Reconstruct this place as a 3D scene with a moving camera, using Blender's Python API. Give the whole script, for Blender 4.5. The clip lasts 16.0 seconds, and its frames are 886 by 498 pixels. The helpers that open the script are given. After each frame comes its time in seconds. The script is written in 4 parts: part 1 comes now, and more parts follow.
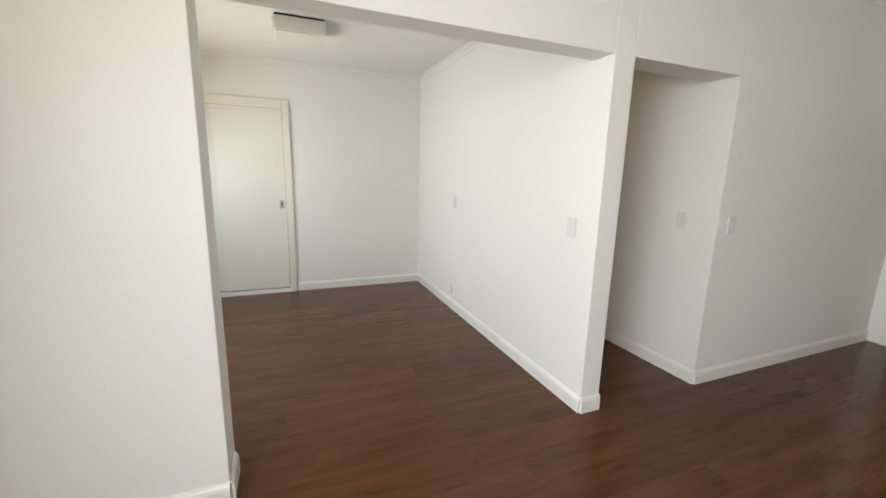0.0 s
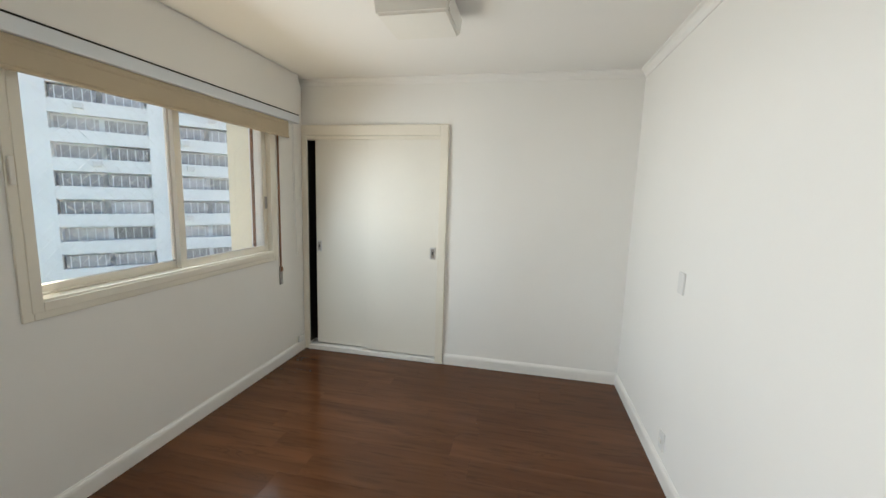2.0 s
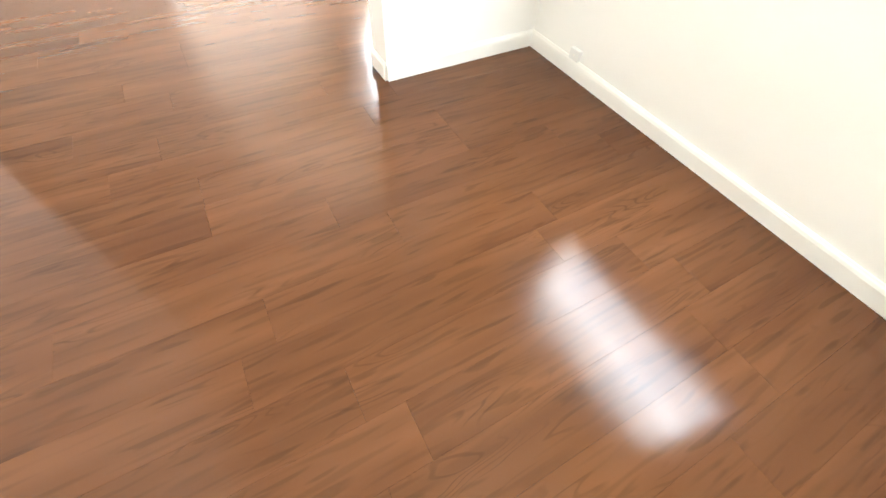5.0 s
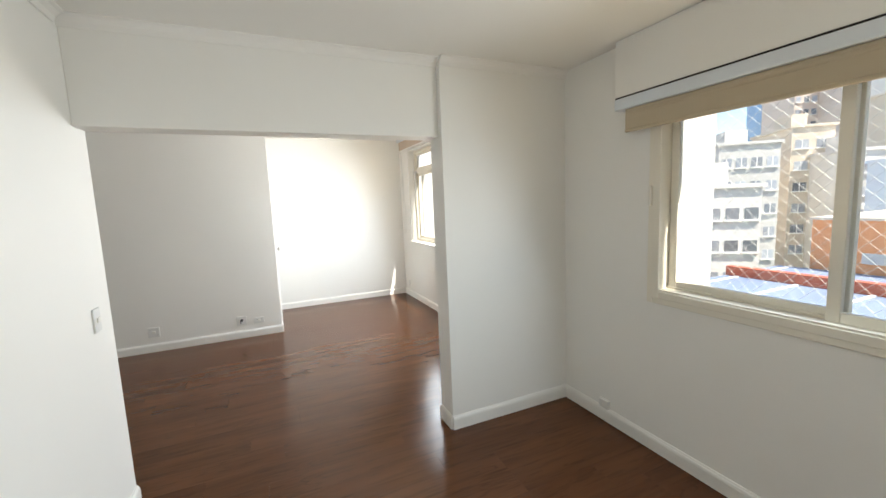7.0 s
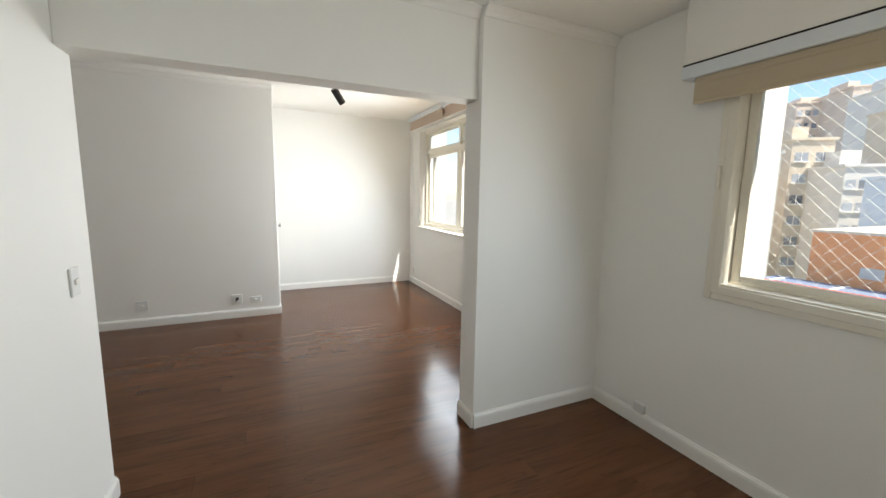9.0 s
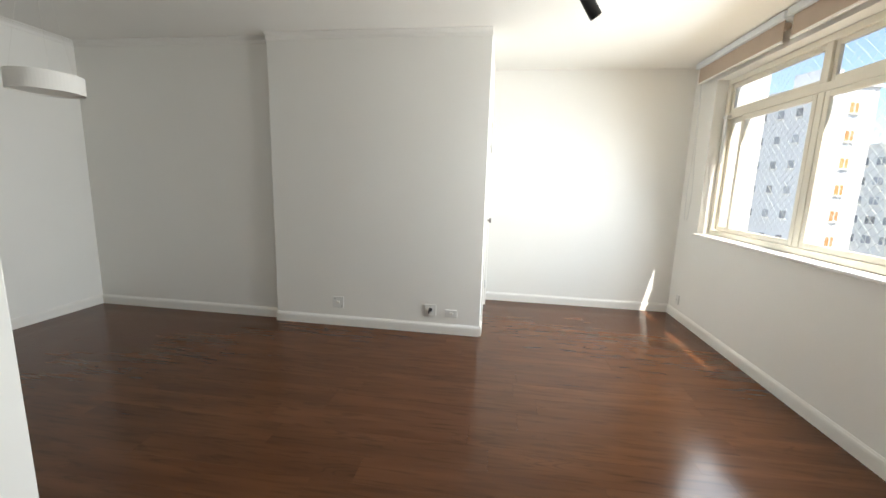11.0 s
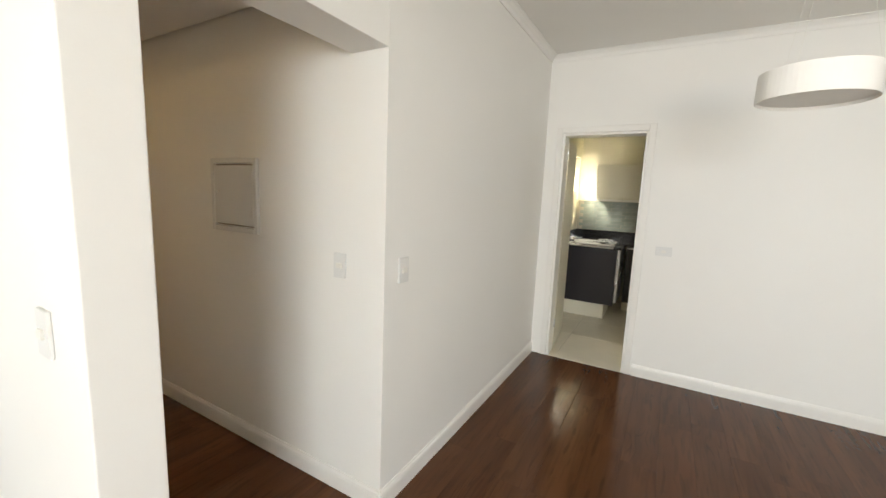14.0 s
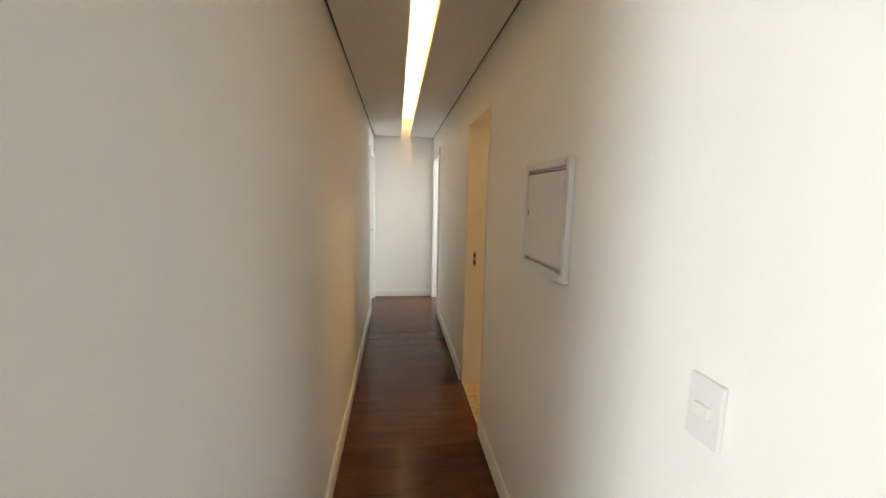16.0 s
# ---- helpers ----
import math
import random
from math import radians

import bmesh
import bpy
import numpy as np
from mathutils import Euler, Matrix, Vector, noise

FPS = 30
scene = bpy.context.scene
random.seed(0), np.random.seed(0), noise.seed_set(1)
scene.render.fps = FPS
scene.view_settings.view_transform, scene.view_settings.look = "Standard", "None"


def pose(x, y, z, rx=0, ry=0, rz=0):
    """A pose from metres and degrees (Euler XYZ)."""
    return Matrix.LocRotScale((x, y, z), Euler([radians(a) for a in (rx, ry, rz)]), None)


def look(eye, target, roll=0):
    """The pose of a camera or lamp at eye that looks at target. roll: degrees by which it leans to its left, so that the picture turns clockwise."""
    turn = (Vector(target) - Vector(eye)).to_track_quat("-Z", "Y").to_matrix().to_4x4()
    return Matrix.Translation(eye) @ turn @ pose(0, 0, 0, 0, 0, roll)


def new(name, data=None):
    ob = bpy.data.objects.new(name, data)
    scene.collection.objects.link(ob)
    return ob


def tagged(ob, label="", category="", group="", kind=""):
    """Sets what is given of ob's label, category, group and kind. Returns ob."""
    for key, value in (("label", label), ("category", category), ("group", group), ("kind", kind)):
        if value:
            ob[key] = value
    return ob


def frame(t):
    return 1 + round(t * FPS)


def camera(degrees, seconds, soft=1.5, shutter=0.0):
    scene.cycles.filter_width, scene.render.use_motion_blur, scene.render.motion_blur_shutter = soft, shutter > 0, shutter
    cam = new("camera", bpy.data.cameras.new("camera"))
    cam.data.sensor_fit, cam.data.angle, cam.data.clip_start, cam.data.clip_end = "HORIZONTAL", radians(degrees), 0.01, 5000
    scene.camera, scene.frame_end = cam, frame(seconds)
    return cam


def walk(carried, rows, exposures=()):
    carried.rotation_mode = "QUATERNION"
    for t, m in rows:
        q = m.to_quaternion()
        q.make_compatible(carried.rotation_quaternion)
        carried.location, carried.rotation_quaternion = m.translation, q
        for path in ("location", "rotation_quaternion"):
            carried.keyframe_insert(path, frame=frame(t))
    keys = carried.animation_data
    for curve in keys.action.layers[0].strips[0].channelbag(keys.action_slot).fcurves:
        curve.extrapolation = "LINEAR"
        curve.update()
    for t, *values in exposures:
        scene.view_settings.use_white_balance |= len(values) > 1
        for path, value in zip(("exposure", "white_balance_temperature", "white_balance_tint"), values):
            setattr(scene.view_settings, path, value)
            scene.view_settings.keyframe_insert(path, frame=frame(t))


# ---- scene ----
cam = camera(96.9, 16.0)
PATH = [
    (0, (-2.662, -1.717, 1.451), (-1.921, 0.1, 1.067), 1.4),
    (0.5, (-2.358, -1.327, 1.459), (-1.968, 0.598, 1.082), 1.2),
    (1, (-2.073, -0.93, 1.466), (-2.023, 1.038, 1.111), 1.2),
    (1.5, (-1.913, -0.604, 1.527), (-2.134, 1.359, 1.216), 1.5),
    (2, (-1.867, -0.282, 1.59), (-2.27, 1.657, 1.311), 1.8),
    (2.5, (-1.956, 0.204, 1.595), (-2.476, 2.096, 1.208), 2.1),
    (3, (-2.089, 0.817, 1.528), (-2.713, 2.517, 0.68), 2.9),
    (3.5, (-2.243, 1.334, 1.345), (-2.935, 2.649, 0.006), 6.6),
    (4, (-2.353, 1.703, 1.195), (-3.404, 2.259, -0.413), 13.2),
    (4.2, (-2.335, 1.766, 1.187), (-3.435, 1.969, -0.471), 15.9),
    (4.5, (-2.222, 1.905, 1.206), (-3.245, 1.558, -0.477), 12.4),
    (5, (-2.132, 2.238, 1.287), (-2.761, 1.23, -0.322), 3.9),
    (5.2, (-2.116, 2.37, 1.34), (-2.622, 1.222, -0.218), 3.7),
    (7.3, (-1.767, 2.656, 1.652), (-2.654, 0.868, 1.533), -1.3),
    (7.5, (-1.722, 2.664, 1.625), (-2.728, 0.939, 1.515), -1.6),
    (8, (-1.673, 2.668, 1.57), (-2.895, 1.092, 1.414), -0.5),
    (8.5, (-1.674, 2.584, 1.528), (-2.813, 0.953, 1.321), 1.3),
    (8.7, (-1.691, 2.486, 1.52), (-2.709, 0.781, 1.286), 1.4),
    (10.8, (-2.062, 0.792, 1.468), (-1.952, -1.177, 1.137), 1.3),
    (11, (-2.036, 0.661, 1.444), (-1.76, -1.292, 1.113), 1.7),
    (11.5, (-2.02, 0.313, 1.464), (-1.195, -1.474, 1.111), 2.1),
    (12, (-2.033, -0.088, 1.457), (-0.633, -1.47, 1.094), 2.1),
    (12.5, (-1.944, -0.431, 1.486), (-0.191, -1.325, 1.13), 2.4),
    (13, (-1.844, -0.753, 1.513), (0.105, -1.072, 1.193), 2.7),
    (13.5, (-1.652, -0.995, 1.535), (0.303, -0.692, 1.238), 2.7),
    (14, (-1.335, -1.048, 1.505), (0.386, -0.069, 1.225), 2.4),
    (14.5, (-1.006, -0.965, 1.488), (0.224, 0.585, 1.2), 2.1),
    (15, (-0.744, -0.736, 1.461), (-0.013, 1.102, 1.161), 1.6),
    (15.5, (-0.627, -0.499, 1.453), (-0.215, 1.434, 1.148), 1.3),
    (16, (-0.547, -0.33, 1.515), (-0.309, 1.639, 1.254), 1.2),
]
walk(cam, [(t, look(eye, target, roll)) for t, eye, target, roll in PATH],
     [(0, 1.15, 6650, 11), (1.5, 1.05, 6450, 9), (2.5, 1.15, 6500, 10), (3, 1.35, 6550, 11), (3.5, 1.8, 6600, 10), (4, 2.6, 6650, 10), (4.5, 3.0, 6650, 10), (5.2, 3.05, 6650, 10), (7.3, 0.95, 6450, 9), (8.5, 0.85, 6450, 9),
      (11, 0.95, 6450, 8), (11.5, 1.15, 6450, 8), (12, 1.5, 6550, 9), (13.5, 1.68, 6750, 10), (14.5, 1.58, 6800, 10), (15.3, 1.65, 6700, 9), (16, 2.0, 6500, 8)])

# ---- light ----
SUN_WAY = Vector((0.233, -0.60, -1.0)).normalized()
world = bpy.data.worlds.new("sky")
scene.world = world
world.use_nodes = True
wn = world.node_tree
sky = wn.nodes.new("ShaderNodeTexSky")
sky.sky_type = "NISHITA"
sky.sun_disc = False
sky.sun_elevation = math.asin(-SUN_WAY.z)
sky.sun_rotation = math.atan2(-SUN_WAY.x, -SUN_WAY.y)
sky.altitude = 700
wn.nodes["Background"].inputs["Strength"].default_value = 0.15
wn.links.new(sky.outputs["Color"], wn.nodes["Background"].inputs["Color"])

sun = new("sun", bpy.data.lights.new("sun", "SUN"))
sun.data.energy, sun.data.angle, sun.data.color = 5.0, radians(0.53), (1.0, 0.94, 0.84)
sun.matrix_world = look((0, 0, 30), Vector((0, 0, 30)) + SUN_WAY)


def area_lamp(name, eye, target, sx, sy, watts, color, spread=180):
    lamp = new(name, bpy.data.lights.new(name, "AREA"))
    lamp.data.shape, lamp.data.size, lamp.data.size_y = "RECTANGLE", sx, sy
    lamp.data.energy, lamp.data.color = watts, color
    lamp.data.spread = radians(spread)
    lamp.matrix_world = look(eye, target)
    return lamp


# each window sends cool skylight down into the place and warm light from the sunlit town up
for z in (1.36, 1.77):
    area_lamp("skylight_room", (-3.935, 1.84, z), (-2.935, 1.84, z - 0.36), 1.45, 0.41, 6.3, (0.80, 0.915, 1.0), 162)
area_lamp("town_light_room", (-3.93, 1.84, 1.15), (-3.2, 1.84, 1.75), 1.45, 0.12, 3.6, (1.0, 0.82, 0.55), 140)
for z in (1.40, 2.02):
    area_lamp("skylight_living", (-4.075, -2.35, z), (-3.075, -2.35, z - 0.34), 1.8, 0.62, 21, (0.85, 0.93, 1.0), 152)
area_lamp("town_light_living", (-4.06, -2.35, 1.08), (-3.3, -2.35, 1.70), 1.8, 0.12, 9, (1.0, 0.82, 0.55), 140)
area_lamp("skylight_kitchen", (4.75, 0.342, 1.87), (4.25, -0.9, 0.5), 0.26, 0.42, 10, (1.0, 0.92, 0.76), 100)
area_lamp("cove_light", (-0.43, 2.95, 2.44), (-0.43, 2.95, 3.0), 0.08, 5.0, 6.5, (1.0, 0.70, 0.33))
area_lamp("skylight_bedroom", (2.35, 5.1, 1.5), (0.0, 5.1, 1.3), 0.9, 1.1, 22, (0.92, 0.96, 1.0), 170)
area_lamp("bath_light", (0.85, 2.6, 2.45), (0.85, 2.6, 0), 0.25, 0.25, 4, (1.0, 0.62, 0.26))


# ---- materials ----
def node(nt, kind, **inputs):
    n = nt.nodes.new(kind)
    for key, value in inputs.items():
        n.inputs[key.replace("_", " ")].default_value = value
    return n


def material(name, color, rough=0.5, metal=0.0, spread=0.06, scale=3.0, grain=60.0, bump=0.1, spec=0.5, per_object=0.0, distance=0.004):
    """A surface with stains at a large scale, grain at a fine one, and a little relief."""
    m = bpy.data.materials.new(name)
    m.use_nodes = True
    nt = m.node_tree
    b = nt.nodes["Principled BSDF"]
    b.inputs["Metallic"].default_value = metal
    b.inputs["Specular IOR Level"].default_value = spec
    co = nt.nodes.new("ShaderNodeTexCoord")
    big = node(nt, "ShaderNodeTexNoise", Scale=scale, Detail=4.0)
    fine = node(nt, "ShaderNodeTexNoise", Scale=grain, Detail=3.0)
    for n in (big, fine):
        nt.links.new(co.outputs["Object"], n.inputs["Vector"])
    add = nt.nodes.new("ShaderNodeMath")
    add.operation = "MULTIPLY_ADD"
    add.inputs[1].default_value = 0.3
    nt.links.new(fine.outputs["Fac"], add.inputs[0])
    nt.links.new(big.outputs["Fac"], add.inputs[2])
    ramp = nt.nodes.new("ShaderNodeMapRange")
    ramp.inputs["From Min"].default_value, ramp.inputs["From Max"].default_value = 0.35, 0.95
    ramp.inputs["To Min"].default_value, ramp.inputs["To Max"].default_value = 1 - spread, 1 + spread
    nt.links.new(add.outputs[0], ramp.inputs["Value"])
    value = ramp.outputs["Result"]
    if per_object:
        info = nt.nodes.new("ShaderNodeObjectInfo")
        r2 = nt.nodes.new("ShaderNodeMapRange")
        r2.inputs["To Min"].default_value, r2.inputs["To Max"].default_value = 1 - per_object, 1 + per_object
        nt.links.new(info.outputs["Random"], r2.inputs["Value"])
        mul = nt.nodes.new("ShaderNodeMath")
        mul.operation = "MULTIPLY"
        nt.links.new(value, mul.inputs[0])
        nt.links.new(r2.outputs["Result"], mul.inputs[1])
        value = mul.outputs[0]
    tint = nt.nodes.new("ShaderNodeVectorMath")
    tint.operation = "SCALE"
    tint.inputs[0].default_value = color
    nt.links.new(value, tint.inputs["Scale"])
    nt.links.new(tint.outputs[0], b.inputs["Base Color"])
    rr = nt.nodes.new("ShaderNodeMapRange")
    rr.inputs["To Min"].default_value, rr.inputs["To Max"].default_value = max(0.02, rough - 0.08), min(1, rough + 0.08)
    nt.links.new(big.outputs["Fac"], rr.inputs["Value"])
    nt.links.new(rr.outputs["Result"], b.inputs["Roughness"])
    if bump:
        bp = node(nt, "ShaderNodeBump", Strength=bump, Distance=distance)
        nt.links.new(add.outputs[0], bp.inputs["Height"])
        nt.links.new(bp.outputs["Normal"], b.inputs["Normal"])
    return m


def laminate():
    """Reddish-brown wood-print laminate, the grain running along x."""
    m = bpy.data.materials.new("laminate")
    m.use_nodes = True
    nt = m.node_tree
    b = nt.nodes["Principled BSDF"]
    geo = nt.nodes.new("ShaderNodeNewGeometry")
    info = nt.nodes.new("ShaderNodeObjectInfo")
    shift = nt.nodes.new("ShaderNodeVectorMath")
    shift.operation = "MULTIPLY_ADD"
    comb = nt.nodes.new("ShaderNodeCombineXYZ")
    for k in range(3):
        nt.links.new(info.outputs["Random"], comb.inputs[k])
    shift.inputs[1].default_value = (37.0, 23.0, 11.0)
    nt.links.new(comb.outputs[0], shift.inputs[0])
    nt.links.new(geo.outputs["Position"], shift.inputs[2])

    def stretched(sx, sy, detail, distort):
        mp = nt.nodes.new("ShaderNodeMapping")
        mp.inputs["Scale"].default_value = (sx, sy, 1)
        nt.links.new(shift.outputs[0], mp.inputs["Vector"])
        n = node(nt, "ShaderNodeTexNoise", Scale=1.0, Detail=detail, Distortion=distort)
        nt.links.new(mp.outputs[0], n.inputs["Vector"])
        return n

    strips = stretched(1.2, 9.0, 1.0, 0.1)
    pores = stretched(4.0, 48.0, 0.0, 0.0)
    arcs = stretched(5.0, 36.0, 0.0, 0.3)
    ramp = nt.nodes.new("ShaderNodeValToRGB")
    ramp.color_ramp.elements[0].position, ramp.color_ramp.elements[0].color = 0.25, (0.080, 0.0290, 0.0115, 1)
    ramp.color_ramp.elements[1].position, ramp.color_ramp.elements[1].color = 0.75, (0.117, 0.0465, 0.0187, 1)
    mid = ramp.color_ramp.elements.new(0.5)
    mid.color = (0.097, 0.0375, 0.0148, 1)
    nt.links.new(strips.outputs["Fac"], ramp.inputs["Fac"])
    dark = nt.nodes.new("ShaderNodeMapRange")
    dark.inputs["From Min"].default_value, dark.inputs["From Max"].default_value = 0.30, 0.46
    dark.inputs["To Min"].default_value, dark.inputs["To Max"].default_value = 0.86, 1.0
    nt.links.new(pores.outputs["Fac"], dark.inputs["Value"])
    knot = nt.nodes.new("ShaderNodeMapRange")
    knot.inputs["From Min"].default_value, knot.inputs["From Max"].default_value = 0.24, 0.33
    knot.inputs["To Min"].default_value, knot.inputs["To Max"].default_value = 0.80, 1.0
    nt.links.new(arcs.outputs["Fac"], knot.inputs["Value"])
    tone = nt.nodes.new("ShaderNodeMapRange")
    tone.inputs["To Min"].default_value, tone.inputs["To Max"].default_value = 0.94, 1.06
    nt.links.new(info.outputs["Random"], tone.inputs["Value"])
    m1 = nt.nodes.new("ShaderNodeMath")
    m1.operation = "MULTIPLY"
    nt.links.new(dark.outputs[0], m1.inputs[0])
    nt.links.new(knot.outputs[0], m1.inputs[1])
    m2 = nt.nodes.new("ShaderNodeMath")
    m2.operation = "MULTIPLY"
    nt.links.new(m1.outputs[0], m2.inputs[0])
    nt.links.new(tone.outputs[0], m2.inputs[1])
    sc = nt.nodes.new("ShaderNodeVectorMath")
    sc.operation = "SCALE"
    nt.links.new(ramp.outputs["Color"], sc.inputs[0])
    nt.links.new(m2.outputs[0], sc.inputs["Scale"])
    # arched growth rings: thin dark contours of a stretched noise, in patches
    rings = stretched(1.1, 8.0, 2.0, 0.35)
    wave = nt.nodes.new("ShaderNodeMath")
    wave.operation = "MULTIPLY"
    wave.inputs[1].default_value = 95.0
    nt.links.new(rings.outputs["Fac"], wave.inputs[0])
    sine = nt.nodes.new("ShaderNodeMath")
    sine.operation = "SINE"
    nt.links.new(wave.outputs[0], sine.inputs[0])
    line = nt.nodes.new("ShaderNodeMapRange")
    line.inputs["From Min"].default_value, line.inputs["From Max"].default_value = 0.55, 0.98
    nt.links.new(sine.outputs[0], line.inputs["Value"])
    patch = stretched(2.2, 7.0, 2.0, 0.2)
    where = nt.nodes.new("ShaderNodeMapRange")
    where.inputs["From Min"].default_value, where.inputs["From Max"].default_value = 0.54, 0.66
    where.inputs["To Max"].default_value = 0.34
    nt.links.new(patch.outputs["Fac"], where.inputs["Value"])
    veil = nt.nodes.new("ShaderNodeMath")
    veil.operation = "MULTIPLY"
    nt.links.new(line.outputs[0], veil.inputs[0])
    nt.links.new(where.outputs[0], veil.inputs[1])
    ringed = nt.nodes.new("ShaderNodeMix")
    ringed.data_type = "RGBA"
    nt.links.new(veil.outputs[0], ringed.inputs[0])
    nt.links.new(sc.outputs[0], ringed.inputs[6])
    ringed.inputs[7].default_value = (0.03, 0.011, 0.005, 1)
    nt.links.new(ringed.outputs[2], b.inputs["Base Color"])
    # worn varnish: dull and shiny patches, and a slow swell of the boards
    wear = node(nt, "ShaderNodeTexNoise", Scale=2.3, Detail=5.0)
    swell = node(nt, "ShaderNodeTexNoise", Scale=9.0, Detail=2.0)
    for n in (wear, swell):
        nt.links.new(geo.outputs["Position"], n.inputs["Vector"])
    gloss = nt.nodes.new("ShaderNodeMapRange")
    gloss.inputs["From Min"].default_value, gloss.inputs["From Max"].default_value = 0.3, 0.7
    gloss.inputs["To Min"].default_value, gloss.inputs["To Max"].default_value = 0.12, 0.22
    nt.links.new(wear.outputs["Fac"], gloss.inputs["Value"])
    nt.links.new(gloss.outputs[0], b.inputs["Roughness"])
    bp1 = node(nt, "ShaderNodeBump", Strength=0.4, Distance=0.0012)
    nt.links.new(swell.outputs["Fac"], bp1.inputs["Height"])
    nt.links.new(bp1.outputs[0], b.inputs["Normal"])
    b.inputs["Specular IOR Level"].default_value = 0.23
    return m


def clear_glass():
    m = bpy.data.materials.new("window_glass")
    m.use_nodes = True
    nt = m.node_tree
    b = nt.nodes["Principled BSDF"]
    b.inputs["Transmission Weight"].default_value = 1.0
    b.inputs["Roughness"].default_value = 0.0
    b.inputs["IOR"].default_value = 1.45
    b.inputs["Base Color"].default_value = (0.96, 0.98, 0.98, 1)
    return m


WALL = material("wall_paint", (0.84, 0.825, 0.785), 0.55, spread=0.02, scale=1.3, grain=170, bump=0.12, distance=0.002)
CEIL = material("ceiling_paint", (0.82, 0.805, 0.77), 0.8, spread=0.02, scale=1.0, grain=120, bump=0.08, distance=0.002)
TRIM = material("trim_enamel", (0.82, 0.80, 0.755), 0.32, spread=0.025, scale=4, grain=60, bump=0.05, distance=0.002)
CREAM = material("cream_enamel", (0.79, 0.745, 0.64), 0.33, spread=0.03, scale=3, grain=70, bump=0.06, distance=0.002)
DOOR = material("closet_laminate", (0.78, 0.75, 0.67), 0.5, spread=0.025, scale=2, grain=90, bump=0.04, distance=0.002)
PELMET = material("painted_pelmet", (0.70, 0.74, 0.78), 0.4, spread=0.03)
FABRIC = material("blind_fabric", (0.50, 0.42, 0.30), 0.85, spread=0.06, scale=6, grain=420, bump=0.2, distance=0.001)
FABRIC2 = material("blind_fabric_rose", (0.48, 0.38, 0.30), 0.85, spread=0.06, scale=6, grain=420, bump=0.2, distance=0.001)
STRAP = material("webbing", (0.24, 0.12, 0.06), 0.8, spread=0.15, grain=300)
STEEL = material("steel", (0.62, 0.62, 0.63), 0.28, metal=1.0, spread=0.05, grain=200, bump=0.03)
DULL = material("aged_metal", (0.40, 0.38, 0.36), 0.35, metal=1.0, spread=0.15, grain=120, bump=0.05)
PLASTIC = material("white_plastic", (0.73, 0.725, 0.70), 0.45, spread=0.008, bump=0.0)
IVORY = material("ivory_plastic", (0.77, 0.75, 0.69), 0.3, spread=0.02, bump=0.02)
# near-black colour standing in for deep shade
DARK = material("shade_black", (0.012, 0.011, 0.010), 0.7, spread=0.2)
BLACK = material("black_metal", (0.015, 0.015, 0.016), 0.38, spread=0.1)
SHADE = material("lamp_shade", (0.83, 0.81, 0.77), 0.75, spread=0.02, grain=300, bump=0.08, distance=0.001)
NETTING = material("net_cord", (0.72, 0.70, 0.64), 0.6, spread=0.05)
FLOOR = laminate()
GLASS = clear_glass()
GAP = material("floor_joint", (0.03, 0.014, 0.009), 0.7, spread=0.1)
TILE = material("kitchen_tile", (0.76, 0.72, 0.62), 0.22, spread=0.04, scale=5, per_object=0.03, bump=0.03)
GROUT = material("grout", (0.40, 0.37, 0.31), 0.85)
BLACKWOOD = material("black_laminate", (0.020, 0.017, 0.020), 0.35, spread=0.15)
GRANITE = material("black_granite", (0.012, 0.012, 0.013), 0.12, spread=0.5, grain=260, bump=0.0)
SPLASH = material("glass_mosaic", (0.27, 0.31, 0.29), 0.10, spread=0.10, scale=9, per_object=0.10, bump=0.04)
CABINET = material("cream_cabinet", (0.72, 0.69, 0.58), 0.35, spread=0.02)
TERRAZZO = material("terrazzo", (0.48, 0.38, 0.22), 0.35, spread=0.5, scale=45, grain=160, bump=0.02)
PORCELAIN = material("porcelain", (0.80, 0.79, 0.76), 0.12, spread=0.01, bump=0.0)
CONC_WHITE = material("white_render", (0.84, 0.81, 0.75), 0.85, spread=0.06, scale=0.25, grain=4, bump=0.1)
CONC_CREAM = material("cream_render", (0.66, 0.58, 0.42), 0.85, spread=0.06, scale=0.3, grain=4, bump=0.1)
CONC_BEIGE = material("beige_render", (0.66, 0.55, 0.42), 0.85, spread=0.08, scale=0.3, grain=4, bump=0.1)
CONC_GREY = material("grey_concrete", (0.60, 0.56, 0.50), 0.85, spread=0.12, scale=0.3, grain=4, bump=0.1)
CONC_BLUE = material("pale_blue_render", (0.66, 0.71, 0.78), 0.8, spread=0.06, scale=0.3, grain=4, bump=0.1)
ORANGE = material("orange_render", (0.80, 0.33, 0.13), 0.85, spread=0.08, scale=0.6, grain=5)
GREEN = material("green_render", (0.02, 0.40, 0.21), 0.7, spread=0.08, scale=0.6, grain=5)
ROOFING = material("pale_roofing", (0.20, 0.245, 0.34), 0.7, spread=0.15, scale=0.6, grain=6)
REDTRIM = material("red_coping", (0.50, 0.11, 0.05), 0.7, spread=0.1)
TOWN_GLASS = material("town_window", (0.34, 0.35, 0.37), 0.25, spread=0.3, scale=0.4, per_object=0.5, bump=0.0)
TOWN_ORANGE = material("orange_blind", (0.55, 0.26, 0.07), 0.5, spread=0.1, per_object=0.2)
ASPHALT = material("town_ground", (0.34, 0.32, 0.29), 0.9, spread=0.4, scale=0.05, grain=0.6)
TOWN_WHITE = material("weathered_white_render", (0.74, 0.69, 0.62), 0.85, spread=0.10, scale=0.3, grain=4, bump=0.1)
